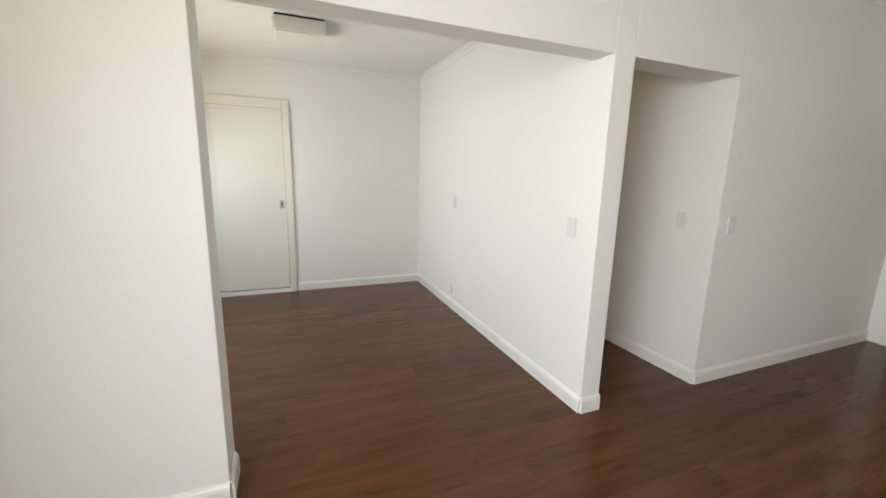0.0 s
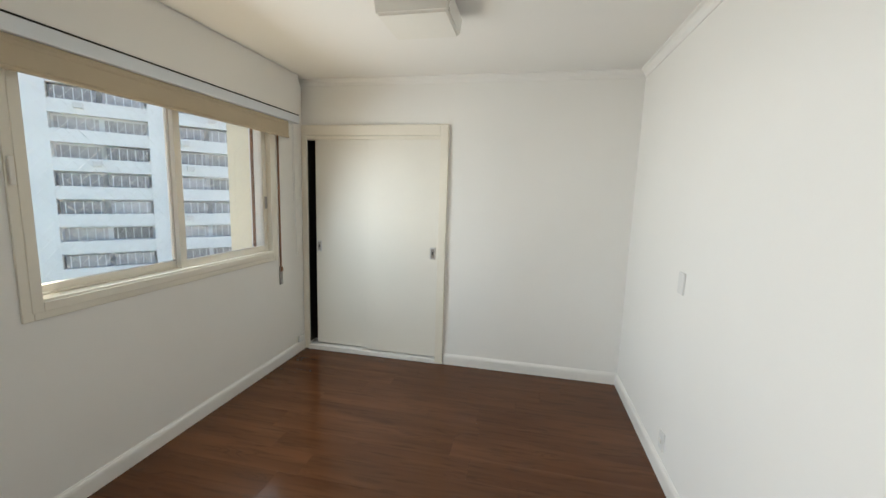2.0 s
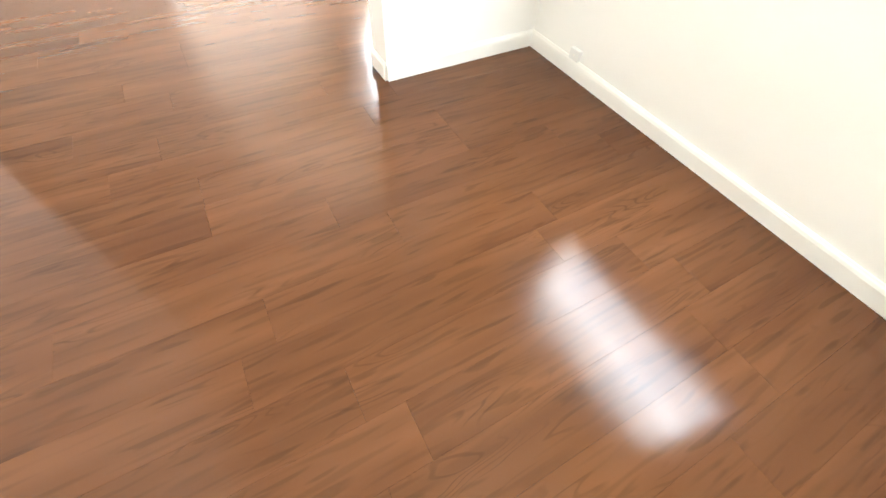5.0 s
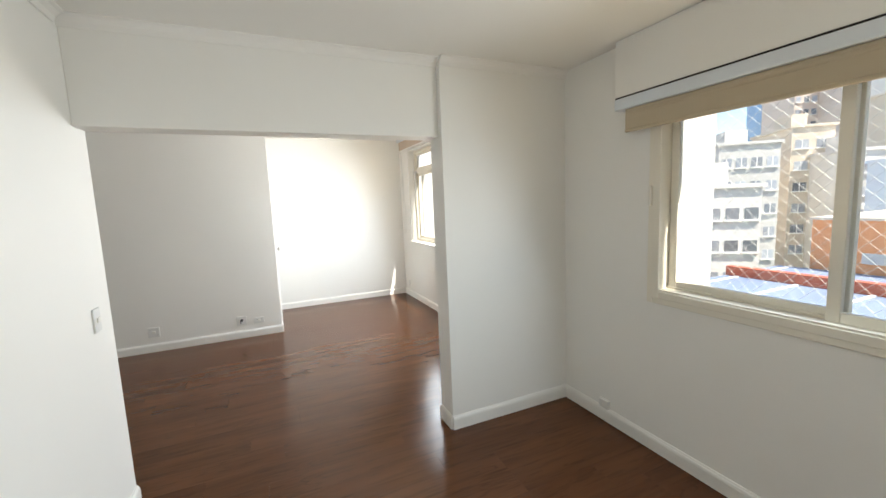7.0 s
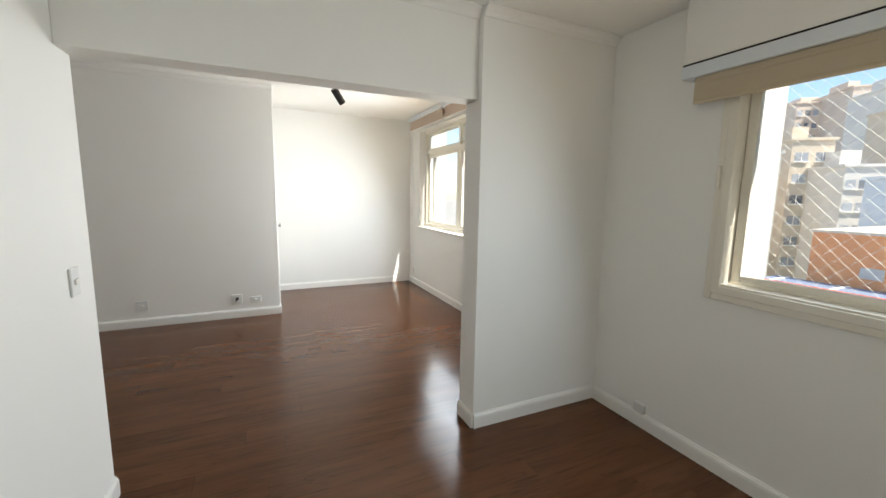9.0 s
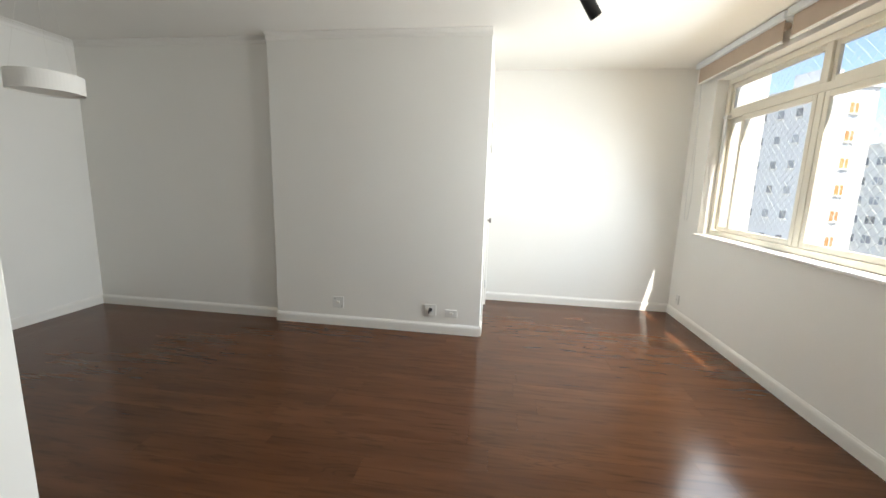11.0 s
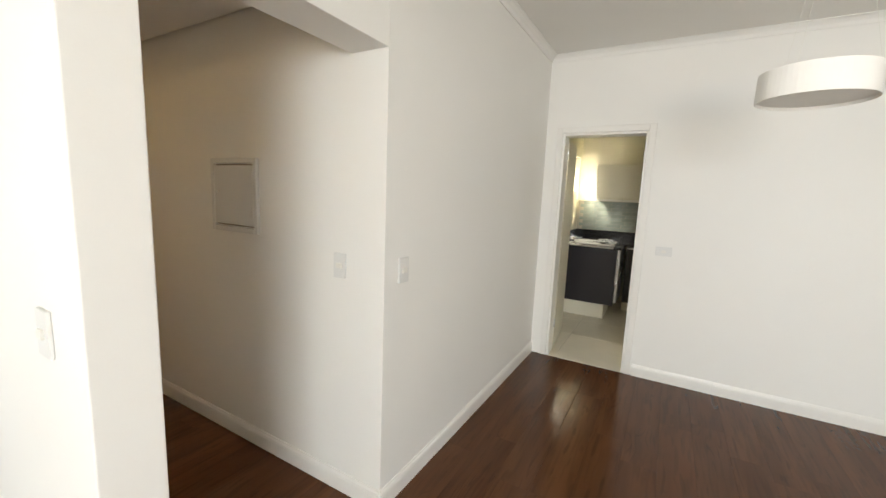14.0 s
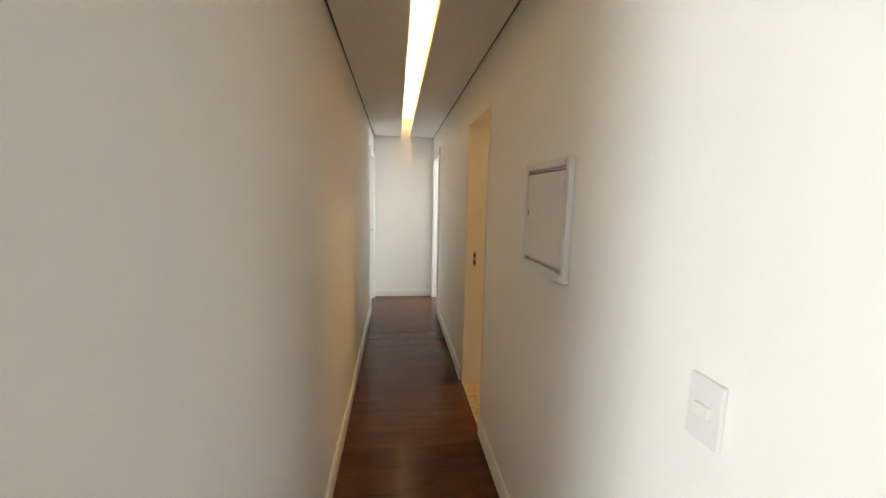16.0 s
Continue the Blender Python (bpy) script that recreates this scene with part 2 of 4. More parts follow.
TOWN_PINK = material("pinkish_render", (0.70, 0.57, 0.46), 0.85, spread=0.08, scale=0.3, grain=4, bump=0.1)
TOWER_PALE = material("pale_render", (0.78, 0.775, 0.77), 0.85, spread=0.05, scale=0.3, grain=4, bump=0.1)
BLUE_GLASS = material("blue_glazing", (0.20, 0.30, 0.44), 0.2, spread=0.2, scale=0.2, grain=2, bump=0.0)
LOGGIA = material("loggia_window", (0.44, 0.41, 0.40), 0.4, spread=0.4, scale=0.6, per_object=0.4, bump=0.0)
TERRACOTTA = material("terracotta_roof", (0.46, 0.24, 0.14), 0.8, spread=0.2, scale=1.0, grain=9)
FIN = material("own_facade", (0.80, 0.72, 0.50), 0.8, spread=0.05, scale=1.5, grain=60)


# ---- building blocks ----
def solid(boxes, bevel=0.0, segments=2):
    """A bmesh of boxes (x0, x1, y0, y1, z0, z1), their edges rounded."""
    bm = bmesh.new()
    for x0, x1, y0, y1, z0, z1 in boxes:
        m = Matrix.LocRotScale(((x0 + x1) / 2, (y0 + y1) / 2, (z0 + z1) / 2), None, (x1 - x0, y1 - y0, z1 - z0))
        bmesh.ops.create_cube(bm, size=1, matrix=m)
    if bevel:
        bmesh.ops.bevel(bm, geom=bm.edges[:], offset=bevel, segments=segments, affect="EDGES", profile=0.5, clamp_overlap=True)
    return bm


def rod(p0, p1, r, sides=12, r2=None):
    bm = bmesh.new()
    a, b = Vector(p0), Vector(p1)
    turn = (b - a).to_track_quat("Z", "Y").to_matrix().to_4x4()
    bmesh.ops.create_cone(bm, cap_ends=True, segments=sides, radius1=r, radius2=r if r2 is None else r2, depth=(b - a).length,
                          matrix=Matrix.Translation((a + b) / 2) @ turn)
    return bm


def merged(*bms):
    out = bmesh.new()
    for bm in bms:
        me = bpy.data.meshes.new("tmp")
        bm.to_mesh(me)
        out.from_mesh(me)
        bpy.data.meshes.remove(me)
        bm.free()
    return out


def part(name, bm, mat, parent=None, label="", smooth=False):
    me = bpy.data.meshes.new(name)
    bm.to_mesh(me)
    bm.free()
    me.materials.append(mat)
    if smooth:
        me.polygons.foreach_set("use_smooth", [True] * len(me.polygons))
    ob = new(name, me)
    if parent is not None:
        ob.parent = parent
        ob.matrix_parent_inverse = parent.matrix_world.inverted()
    if label:
        ob["label"] = label
    return ob


def thing(name, place, label, category, group=""):
    ob = new(name)
    ob.empty_display_size = 0.05
    ob.location = place
    ob.matrix_world = Matrix.Translation(place)
    return tagged(ob, label, category, group)


def structure(name, bm, mat, label, category):
    return tagged(part(name, bm, mat), label, category, kind="structure")


def frame_boxes_x(x0, x1, y0, y1, z0, z1, w):
    """Four bars round an opening in a wall that runs along y."""
    return [(x0, x1, y0, y0 + w, z0, z1), (x0, x1, y1 - w, y1, z0, z1), (x0, x1, y0 + w, y1 - w, z0, z0 + w), (x0, x1, y0 + w, y1 - w, z1 - w, z1)]


# ---- walls, floors, ceilings ----
HL, HR, HC, TOP = 2.75, 2.585, 2.38, 2.9
WX, LX = -3.985, -4.085
structure("wall_west_room", solid([(-4.20, WX, 0.2, 0.99, -0.1, TOP), (-4.20, WX, 2.715, 3.9, -0.1, TOP), (-4.20, WX, 0.99, 2.715, -0.1, 1.01), (-4.20, WX, 0.99, 2.715, 2.16, TOP)]),
          WALL, "smooth white painted wall with a wide window opening", "wall")
structure("wall_west_living", solid([(-4.33, LX, -4.4, -3.76, -0.1, TOP), (-4.33, LX, -1.30, 0.0, -0.1, TOP), (-4.33, LX, -3.76, -1.30, -0.1, 1.0), (-4.33, LX, -3.76, -1.30, 2.52, TOP)]),
          WALL, "white painted living room wall with a large window opening", "wall")
structure("wall_opening", solid([(-4.33, -2.94, 0.0, 0.2, -0.1, TOP), (-2.94, -1.018, 0.0, 0.155, 2.08, TOP)], 0.004),
          WALL, "white wall stub and beam framing the wide room opening", "wall")
structure("wall_partition", solid([(-1.018, -0.875, 0.0, 4.72, -0.1, TOP), (-1.018, -0.875, 5.50, 5.75, -0.1, TOP), (-1.018, -0.875, 4.72, 5.50, 2.08, TOP)], 0.004),
          WALL, "white painted partition between room and corridor", "wall")
structure("wall_corridor_header", solid([(-0.875, 0.0, 0.0, 0.2, 2.08, TOP)], 0.003), WALL, "white beam over the corridor opening", "wall")
structure("wall_corridor_east", solid([(0.0, 0.15, 0.0, 2.0, -0.1, TOP), (0.0, 0.15, 2.70, 4.72, -0.1, TOP), (0.0, 0.15, 5.50, 5.75, -0.1, TOP), (0.0, 0.15, 2.0, 2.70, 2.08, TOP), (0.0, 0.15, 4.72, 5.50, 2.08, TOP)]),
          WALL, "white painted corridor wall with a bathroom doorway", "wall")
structure("wall_corridor_end", solid([(-1.018, 0.15, 5.61, 5.77, -0.1, TOP)]), WALL, "white painted end wall of the corridor", "wall")
structure("wall_north_living", solid([(0.15, 2.34, 0.0, 0.15, -0.1, TOP)]), WALL, "white painted wall beside the kitchen door", "wall")
structure("wall_kitchen", solid([(2.34, 2.49, -3.2, -0.84, -0.1, TOP), (2.34, 2.49, -0.15, 0.45, -0.1, TOP), (2.34, 2.49, -0.84, -0.15, 2.08, TOP)]),
          WALL, "white painted dining wall with the kitchen doorway", "wall")
structure("wall_dining", solid([(0.176, 2.34, -3.2, -3.025, -0.1, TOP)]), WALL, "white painted dining wall, slightly set back", "wall")
structure("wall_television", solid([(-1.90, 0.176, -3.2, -2.945, -0.1, TOP)], 0.004), WALL, "white painted wall section standing proud of the rest", "wall")
structure("wall_entrance", solid([(-1.90, -1.75, -4.4, -4.02, -0.1, TOP), (-1.90, -1.75, -4.02, -3.2, 2.08, TOP)]), WALL, "white wall round the entrance door", "wall")
structure("wall_south", solid([(-4.33, -1.75, -4.4, -4.21, -0.1, TOP)]), WALL, "white painted end wall of the living room", "wall")
structure("wall_closet", solid([(-2.625, -1.018, 3.18, 3.35, -0.1, TOP), (WX, -3.955, 3.18, 3.35, -0.1, TOP), (-3.955, -2.625, 3.18, 3.35, 2.075, TOP), (-3.955, -2.625, 3.18, 3.35, -0.1, 0.035)]),
          WALL, "white painted room wall with a built-in closet opening", "wall")
# closet inside painted near-black: its shade is put into the colour
structure("closet_recess", solid([(WX, -2.5, 3.85, 3.9, -0.1, 2.3), (-2.56, -2.5, 3.35, 3.85, -0.1, 2.3), (WX, -2.56, 3.35, 3.85, 2.2, 2.3), (WX, -2.56, 3.35, 3.85, -0.1, 0.02)]), DARK, "built-in closet inside, painted near-black for its shade", "closet recess")
structure("ceiling_living", solid([(-4.33, 2.49, -4.4, 0.0, HL, TOP)]), CEIL, "smooth white painted living room ceiling", "ceiling")
structure("ceiling_room", solid([(-4.2, -1.018, 0.155, 3.35, HR, TOP)]), CEIL, "smooth white painted room ceiling", "ceiling")
structure("ceiling_corridor", solid([(-0.860, -0.50, 0.2, 5.61, HC, HC + 0.03), (-0.34, -0.015, 0.2, 5.61, HC, HC + 0.03), (-0.50, -0.485, 0.2, 5.61, HC, HC + 0.09), (-0.355, -0.34, 0.2, 5.61, HC, HC + 0.09),
                                     (-0.875, 0.0, 0.2, 5.61, 2.62, TOP)]), CEIL, "dropped white corridor ceiling with a long light slot", "ceiling")

# black strips added in the ceiling edge gaps to stand for their shadow
for x0, x1 in ((-0.875, -0.860), (-0.015, 0.0)):
    structure("trim", solid([(x0, x1, 0.2, 5.61, HC + 0.012, HC + 0.03)]), BLACK, "black strip painting the shadow gap beside the dropped ceiling", "shadow gap")

# cornices and baseboards
def run(p0, p1, profile, flip=False):
    """A strip of the given profile (out, up) from p0 to p1; out lies to the left of the way."""
    bm = bmesh.new()
    a, b = Vector(p0), Vector(p1)
    way = (b - a).normalized()
    out = Vector((-way.y, way.x, 0))
    rings = [[bm.verts.new(p + out * o + Vector((0, 0, u))) for o, u in profile] for p in (a, b)]
    n = len(profile)
    for i in range(n):
        bm.faces.new((rings[0][i], rings[0][(i + 1) % n], rings[1][(i + 1) % n], rings[1][i]))
    bm.faces.new(rings[0][::-1])
    bm.faces.new(rings[1])
    bmesh.ops.recalc_face_normals(bm, faces=bm.faces[:])
    return bm


BASE = [(0, 0), (0.016, 0), (0.016, 0.072), (0.013, 0.086), (0.008, 0.093), (0.006, 0.10), (0, 0.10)]
COVE = [(0, 0), (0, -0.055), (0.008, -0.055), (0.016, -0.03), (0.035, -0.012), (0.05, -0.006), (0.05, 0)]
base_runs = [
    ((WX, 0.2), (-2.94, 0.2)), ((-2.94, 0.2), (-2.94, 0.0)), ((-2.94, 0.0), (LX, 0.0)), ((LX, 0.0), (LX, -4.21)), ((LX, -4.21), (-1.90, -4.21)),
    ((-1.90, -3.12), (-1.90, -2.945)), ((-1.90, -2.945), (0.176, -2.945)), ((0.176, -2.945), (0.176, -3.025)), ((0.176, -3.025), (2.34, -3.025)), ((2.34, -3.025), (2.34, -0.90)),
    ((2.34, 0.0), (0.0, 0.0)), ((0.0, 0.0), (0.0, 1.995)), ((0.0, 2.76), (0.0, 4.66)), ((0.0, 5.56), (0.0, 5.61)), ((0.0, 5.61), (-0.875, 5.61)), ((-0.875, 5.61), (-0.875, 5.56)), ((-0.875, 4.66), (-0.875, 0.0)),
    ((-0.875, 0.0), (-1.018, 0.0)), ((-1.018, 0.0), (-1.018, 3.18)), ((-1.018, 3.18), (-2.555, 3.18)), ((WX, 3.16), (WX, 0.2)),
]
for a, b in base_runs:
    structure("baseboard", run((a[0], a[1], 0.0), (b[0], b[1], 0.0), BASE), TRIM, "white enamelled wooden baseboard with a rounded top", "baseboard")
for a, b, z in [((-1.018, 0.2), (-1.018, 3.18), HR), ((-1.018, 3.18), (WX, 3.18), HR), ((WX, 0.2), (-2.94, 0.2), HR), ((-2.94, 0.155), (-1.018, 0.155), HR),
                ((0.176, -3.025), (2.34, -3.025), HL), ((2.34, -3.025), (2.34, 0.0), HL), ((2.34, 0.0), (LX, 0.0), HL), ((-1.90, -2.945), (0.176, -2.945), HL)]:
    structure("trim", run((a[0], a[1], z), (b[0], b[1], z), COVE), CEIL, "small white plaster cornice", "cornice")


# ---- windows ----
def sash(parent, x, y0, y1, z0, z1, w, mat, thick=0.035):
    f = part("sash", solid(frame_boxes_x(x - thick / 2, x + thick / 2, y0, y1, z0, z1, w), 0.004), mat, parent)
    pane = part("pane", solid([(x - 0.002, x + 0.002, y0 + w - 0.004, y1 - w + 0.004, z0 + w - 0.004, z1 - w + 0.004)]), GLASS, f)
    pane.visible_shadow = False
    return f


win = tagged(new("window_1"), "cream-painted sliding window with two panes", "window", kind="structure")
part("window_frame", solid(frame_boxes_x(-4.13, -3.968, 0.985, 2.72, 1.005, 2.165, 0.045), 0.004), CREAM, win)
part("casing", solid(frame_boxes_x(WX - 0.002, WX + 0.012, 0.95, 2.755, 0.97, 2.2, 0.042), 0.004), CREAM, win)
part("track", solid([(-4.12, -3.972, 1.03, 2.675, 1.05, 1.062), (-4.055, -4.047, 1.03, 2.675, 1.062, 1.075)], 0.002), CREAM, win)
s1 = sash(win, -4.075, 1.032, 1.858, 1.062, 2.12, 0.048, CREAM)
s2 = sash(win, -4.027, 1.80, 2.673, 1.062, 2.12, 0.048, CREAM)
part("latch", solid([(-4.009, -3.995, 2.638, 2.658, 1.42, 1.52)], 0.004), DULL, win)
part("latch", solid([(-3.973, -3.955, 0.956, 0.976, 1.57, 1.69)], 0.005), IVORY, win)
part("shutter_guide", solid([(-4.172, -4.150, 2.690, 2.712, 1.06, 2.12)], 0.003), STRAP, win)

win2 = tagged(new("window_2"), "large cream metal window with transom lights, tilted open", "window", kind="structure")
part("window_frame", solid(frame_boxes_x(-4.27, -4.19, -3.755, -1.305, 1.005, 2.515, 0.05), 0.004), CREAM, win2)
part("transom", solid([(-4.265, -4.195, -3.705, -1.355, 2.14, 2.20)], 0.004), CREAM, win2)
part("mullion", solid([(-4.265, -4.195, -2.575, -2.515, 1.055, 2.14)], 0.004), CREAM, win2)
part("mullion", solid([(-4.265, -4.195, -2.575, -2.515, 2.20, 2.465)], 0.004), CREAM, win2)
for y0, y1 in ((-3.705, -3.43), (-3.46, -2.58), (-2.51, -1.36)):
    sash(win2, -4.245 if y1 == -3.43 else -4.212, y0, y1, 1.056, 2.139, 0.042, CREAM, 0.03)
for y0, y1 in ((-3.704, -2.576), (-2.514, -1.356)):
    sash(win2, -4.23, y0, y1, 2.201, 2.464, 0.035, CREAM, 0.03)
part("window_sill", solid([(-4.19, LX + 0.025, -3.80, -1.26, 0.978, 1.003)], 0.006), TRIM, win2, "white painted window sill")
part("stay_arm", merged(solid([(-4.185, -4.165, -3.70, -3.66, 1.72, 2.16)], 0.008), solid([(-4.19, -4.15, -3.70, -3.62, 2.14, 2.17)], 0.006)), PLASTIC, win2, "white window stay")

# shutter box, pelmets and roller blinds
structure("shutter_box", solid([(WX, -3.905, 0.75, 3.01, 2.246, HR)], 0.004), WALL, "white boxed-in roller shutter housing above the window", "shutter box")
pel = thing("blind_pelmet", (-3.94, 1.88, 2.17), "pale blue-white metal blind rail above the window", "blind rail")
part("rail", solid([(WX, -3.895, 0.752, 3.005, 2.168, 2.236)], 0.006), PELMET, pel)
# thin near-black strip put in for the shadow above the rail
part("shadow_line", solid([(WX, -3.900, 0.755, 3.0, 2.236, 2.245)]), DARK, pel)
bl = thing("roller_blind", (-3.92, 1.84, 2.03), "rolled-up beige fabric blind over the room window", "blind")
part("fabric", solid([(-3.922, -3.917, 0.82, 2.865, 2.045, 2.166)]), FABRIC, bl)
part("bottom_bar", solid([(-3.929, -3.909, 0.82, 2.865, 2.026, 2.046)], 0.006), FABRIC, bl)
part("roll", merged(rod((-3.938, 0.83, 2.14), (-3.938, 2.855, 2.14), 0.024, 20)), FABRIC, bl, smooth=False)

for k, (y0, y1) in enumerate(((-4.03, -2.72), (-2.69, -1.22))):
    lb = thing("roller_blind", (-4.02, (y0 + y1) / 2, 2.5), "rolled-up beige fabric blind under the living room ceiling", "blind", "living room blinds")
    living_blind = lb if k == 0 else living_blind
    part("rail", solid([(LX, -3.985, y0, y1, 2.685, 2.742)], 0.006), PELMET, lb)
    part("fabric", solid([(-4.02, -4.015, y0 + 0.03, y1 - 0.03, 2.545, 2.685)]), FABRIC2, lb)
    part("bottom_bar", solid([(-4.028, -4.008, y0 + 0.03, y1 - 0.03, 2.525, 2.546)], 0.006), TRIM, lb)
    part("roll", rod((-4.045, y0 + 0.04, 2.65), (-4.045, y1 - 0.04, 2.65), 0.026, 20), FABRIC2, lb)


def cord(name, points, r, mat, label, category, parent=None):
    cu = bpy.data.curves.new(name, "CURVE")
    cu.dimensions, cu.bevel_depth, cu.bevel_resolution, cu.resolution_u = "3D", r, 2, 6
    sp = cu.splines.new("BEZIER")
    sp.bezier_points.add(len(points) - 1)
    for bp, p in zip(sp.bezier_points, points):
        bp.co = p
        bp.handle_left_type = bp.handle_right_type = "AUTO"
    cu.materials.append(mat)
    tmp = bpy.data.objects.new(name, cu)
    me = bpy.data.meshes.new_from_object(tmp)
    bpy.data.objects.remove(tmp)
    ob = new(name, me)
    if parent is not None:
        ob.parent, ob.matrix_parent_inverse = parent, parent.matrix_world.inverted()
        ob["label"] = label
        return ob
    return tagged(ob, label, category)


cord("pull_cord", [(-3.925, 2.93, 2.17), (-3.94, 2.955, 1.6), (-3.95, 3.00, 1.1), (-3.955, 3.03, 0.97), (-3.955, 3.015, 1.05), (-3.94, 2.975, 1.7), (-3.925, 2.945, 2.17)], 0.0025, PLASTIC, "thin white looped cord", "cord", bl)
cord("pull_cord", [(-4.03, -3.98, 2.68), (-4.05, -3.99, 1.9), (-4.055, -4.02, 1.25), (-4.055, -3.98, 1.12), (-4.055, -3.93, 1.25), (-4.05, -3.96, 1.9), (-4.03, -3.965, 2.68)], 0.003, PLASTIC, "white looped cord", "cord", living_blind)

winder = thing("shutter_winder", (WX, 2.79, 0.74), "grey metal strap winder with a brown webbing strap", "shutter winder")
part("plate", solid([(WX, WX + 0.012, 2.775, 2.815, 0.74, 0.90)], 0.004), DULL, winder)
part("slot", solid([(WX + 0.012, WX + 0.022, 2.782, 2.808, 0.86, 0.90)], 0.003), STRAP, winder)
part("strap", solid([(WX + 0.006, WX + 0.009, 2.785, 2.806, 0.90, 2.168)]), STRAP, winder, "brown webbing strap")
part("screw", rod((WX + 0.010, 2.795, 0.77), (WX + 0.015, 2.795, 0.77), 0.006), STEEL, winder)

# safety nets outside both windows
def net(name, x, y0, y1, z0, z1, step, label):
    bm = bmesh.new()
    w, h = y1 - y0, z1 - z0
    for sgn in (1, -1):
        k = -h
        while k < w:
            s0, s1 = max(0.0, -k), min(h, w - k)
            if s1 > s0 + 0.01:
                p, q = [(x, y0 + k + s if sgn > 0 else y1 - k - s, z0 + s) for s in (s0, s1)]
                p, q = Vector(p), Vector(q)
                d = (q - p).normalized()
                u = Vector((1, 0, 0))
                v = d.cross(u)
                n = 8
                rings = []
                for i in range(n + 1):
                    c = p.lerp(q, i / n) + u * (0.004 * math.sin(i * 1.7 + k * 9))
                    rings.append([bm.verts.new(c + (u * math.cos(t) + v * math.sin(t)) * 0.0009) for t in (0, 2.094, 4.189)])
                for r0, r1 in zip(rings, rings[1:]):
                    for i in range(3):
                        bm.faces.new((r0[i], r0[(i + 1) % 3], r1[(i + 1) % 3], r1[i]))
            k += step
    return tagged(part(name, bm, NETTING), label, "safety net", kind="stuff")


net("safety_net", -4.42, 0.885, 3.28, 0.8, 2.35, 0.075, "white diamond-mesh safety net outside the room window")
net("safety_net", -4.42, -3.80, -1.25, 0.95, 2.6, 0.075, "white diamond-mesh safety net outside the living room window")
structure("facade_fin", solid([(-4.72, -4.2, 0.72, 0.88, -3, 6)], 0.01), CONC_WHITE, "white rendered fin beside the room window", "facade fin")
structure("facade_fin", solid([(-4.9, -4.2, 3.285, 3.45, -3, 6)], 0.01), FIN, "cream rendered facade fin beside the room window", "facade fin")
structure("facade_fin", solid([(-4.60, -4.33, -3.98, -3.82, -3, 6)], 0.01), CONC_WHITE, "white rendered fin beside the living room window", "facade fin")
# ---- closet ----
# lining added in near-black so the closet opening looks shaded
structure("closet_shade_lining", solid([(WX, -3.957, 3.352, 3.848, 0.02, 2.2), (-3.955, -3.951, 3.195, 3.35, 0.05, 2.07)]), DARK, "added near-black lining painting the closet's shade", "closet recess")
clo = thing("sliding_closet", (-3.27, 3.18, 0), "built-in closet with two cream sliding doors, slightly open", "closet")
part("frame", solid([(WX + 0.002, -3.930, 3.162, 3.19, 0.0, 2.185), (-2.632, -2.56, 3.150, 3.19, 0.0, 2.185), (-3.935, -2.632, 3.150, 3.19, 2.09, 2.185)], 0.005), CREAM, clo)
part("head_rail", solid([(-3.935, -2.632, 3.163, 3.25, 2.055, 2.089)], 0.004), CREAM, clo)
part("bottom_rail", solid([(-3.930, -2.632, 3.150, 3.26, 0.0, 0.045)], 0.003), TRIM, clo)
for x0, x1, y, hx in ((-3.865, -3.27, 3.212, -3.835), (-3.32, -2.634, 3.172, -2.68)):
    d = part("door", solid([(x0, x1, y, y + 0.026, 0.058, 2.075)], 0.003), DOOR, clo)
    h = part("handle", solid(
                             [(hx - 0.026, hx - 0.015, y - 0.003, y + 0.001, 0.992, 1.098), (hx + 0.015, hx + 0.026, y - 0.003, y + 0.001, 0.992, 1.098),
                              (hx - 0.015, hx + 0.015, y - 0.003, y + 0.001, 0.992, 1.006), (hx - 0.015, hx + 0.015, y - 0.003, y + 0.001, 1.084, 1.098)], 0.001), STEEL, d, "steel recessed pull")
    part("recess", solid([(hx - 0.015, hx + 0.015, y - 0.0012, y + 0.0005, 1.006, 1.084)]), DULL, h)
    part("keyhole", solid([(hx - 0.005, hx + 0.005, y - 0.003, y - 0.001, 1.03, 1.062)], 0.001), BLACK, h)

# ---- lamps ----
pl = thing("ceiling_lamp", (-2.48, 1.86, HR), "square white plastic ceiling lamp, unlit", "ceiling lamp")
part("base", solid([(-2.66, -2.30, 1.72, 2.04, HR - 0.012, HR)]), BLACK, pl)
bm = bmesh.new()
bmesh.ops.create_cube(bm, size=1, matrix=Matrix.LocRotScale((-2.48, 1.88, HR - 0.066), None, (0.40, 0.36, 0.104)))
for v in bm.verts:
    if v.co.z < HR - 0.07:
        v.co.x = -2.48 + (v.co.x + 2.48) * 0.93
        v.co.y = 1.88 + (v.co.y - 1.88) * 0.93
bmesh.ops.bevel(bm, geom=bm.edges[:], offset=0.012, segments=3, affect="EDGES")
part("diffuser", bm, IVORY, pl)

pd = thing("pendant_lamp", (0.73, -1.48, 1.93), "white drum pendant lamp hanging from the ceiling", "pendant lamp")
bm = bmesh.new()
LZ0, LZ1, LR = 1.915, 2.022, 0.18
prof = [(LR, LZ0), (LR, LZ1), (LR - 0.003, LZ1), (LR - 0.003, LZ0)]
rings = []
for k in range(64):
    a = 2 * math.pi * k / 64
    rings.append([bm.verts.new((0.73 + r * math.cos(a), -1.48 + r * math.sin(a), z)) for r, z in prof])
for k in range(64):
    r0, r1 = rings[k], rings[(k + 1) % 64]
    for i in range(4):
        bm.faces.new((r0[i], r1[i], r1[(i + 1) % 4], r0[(i + 1) % 4]))
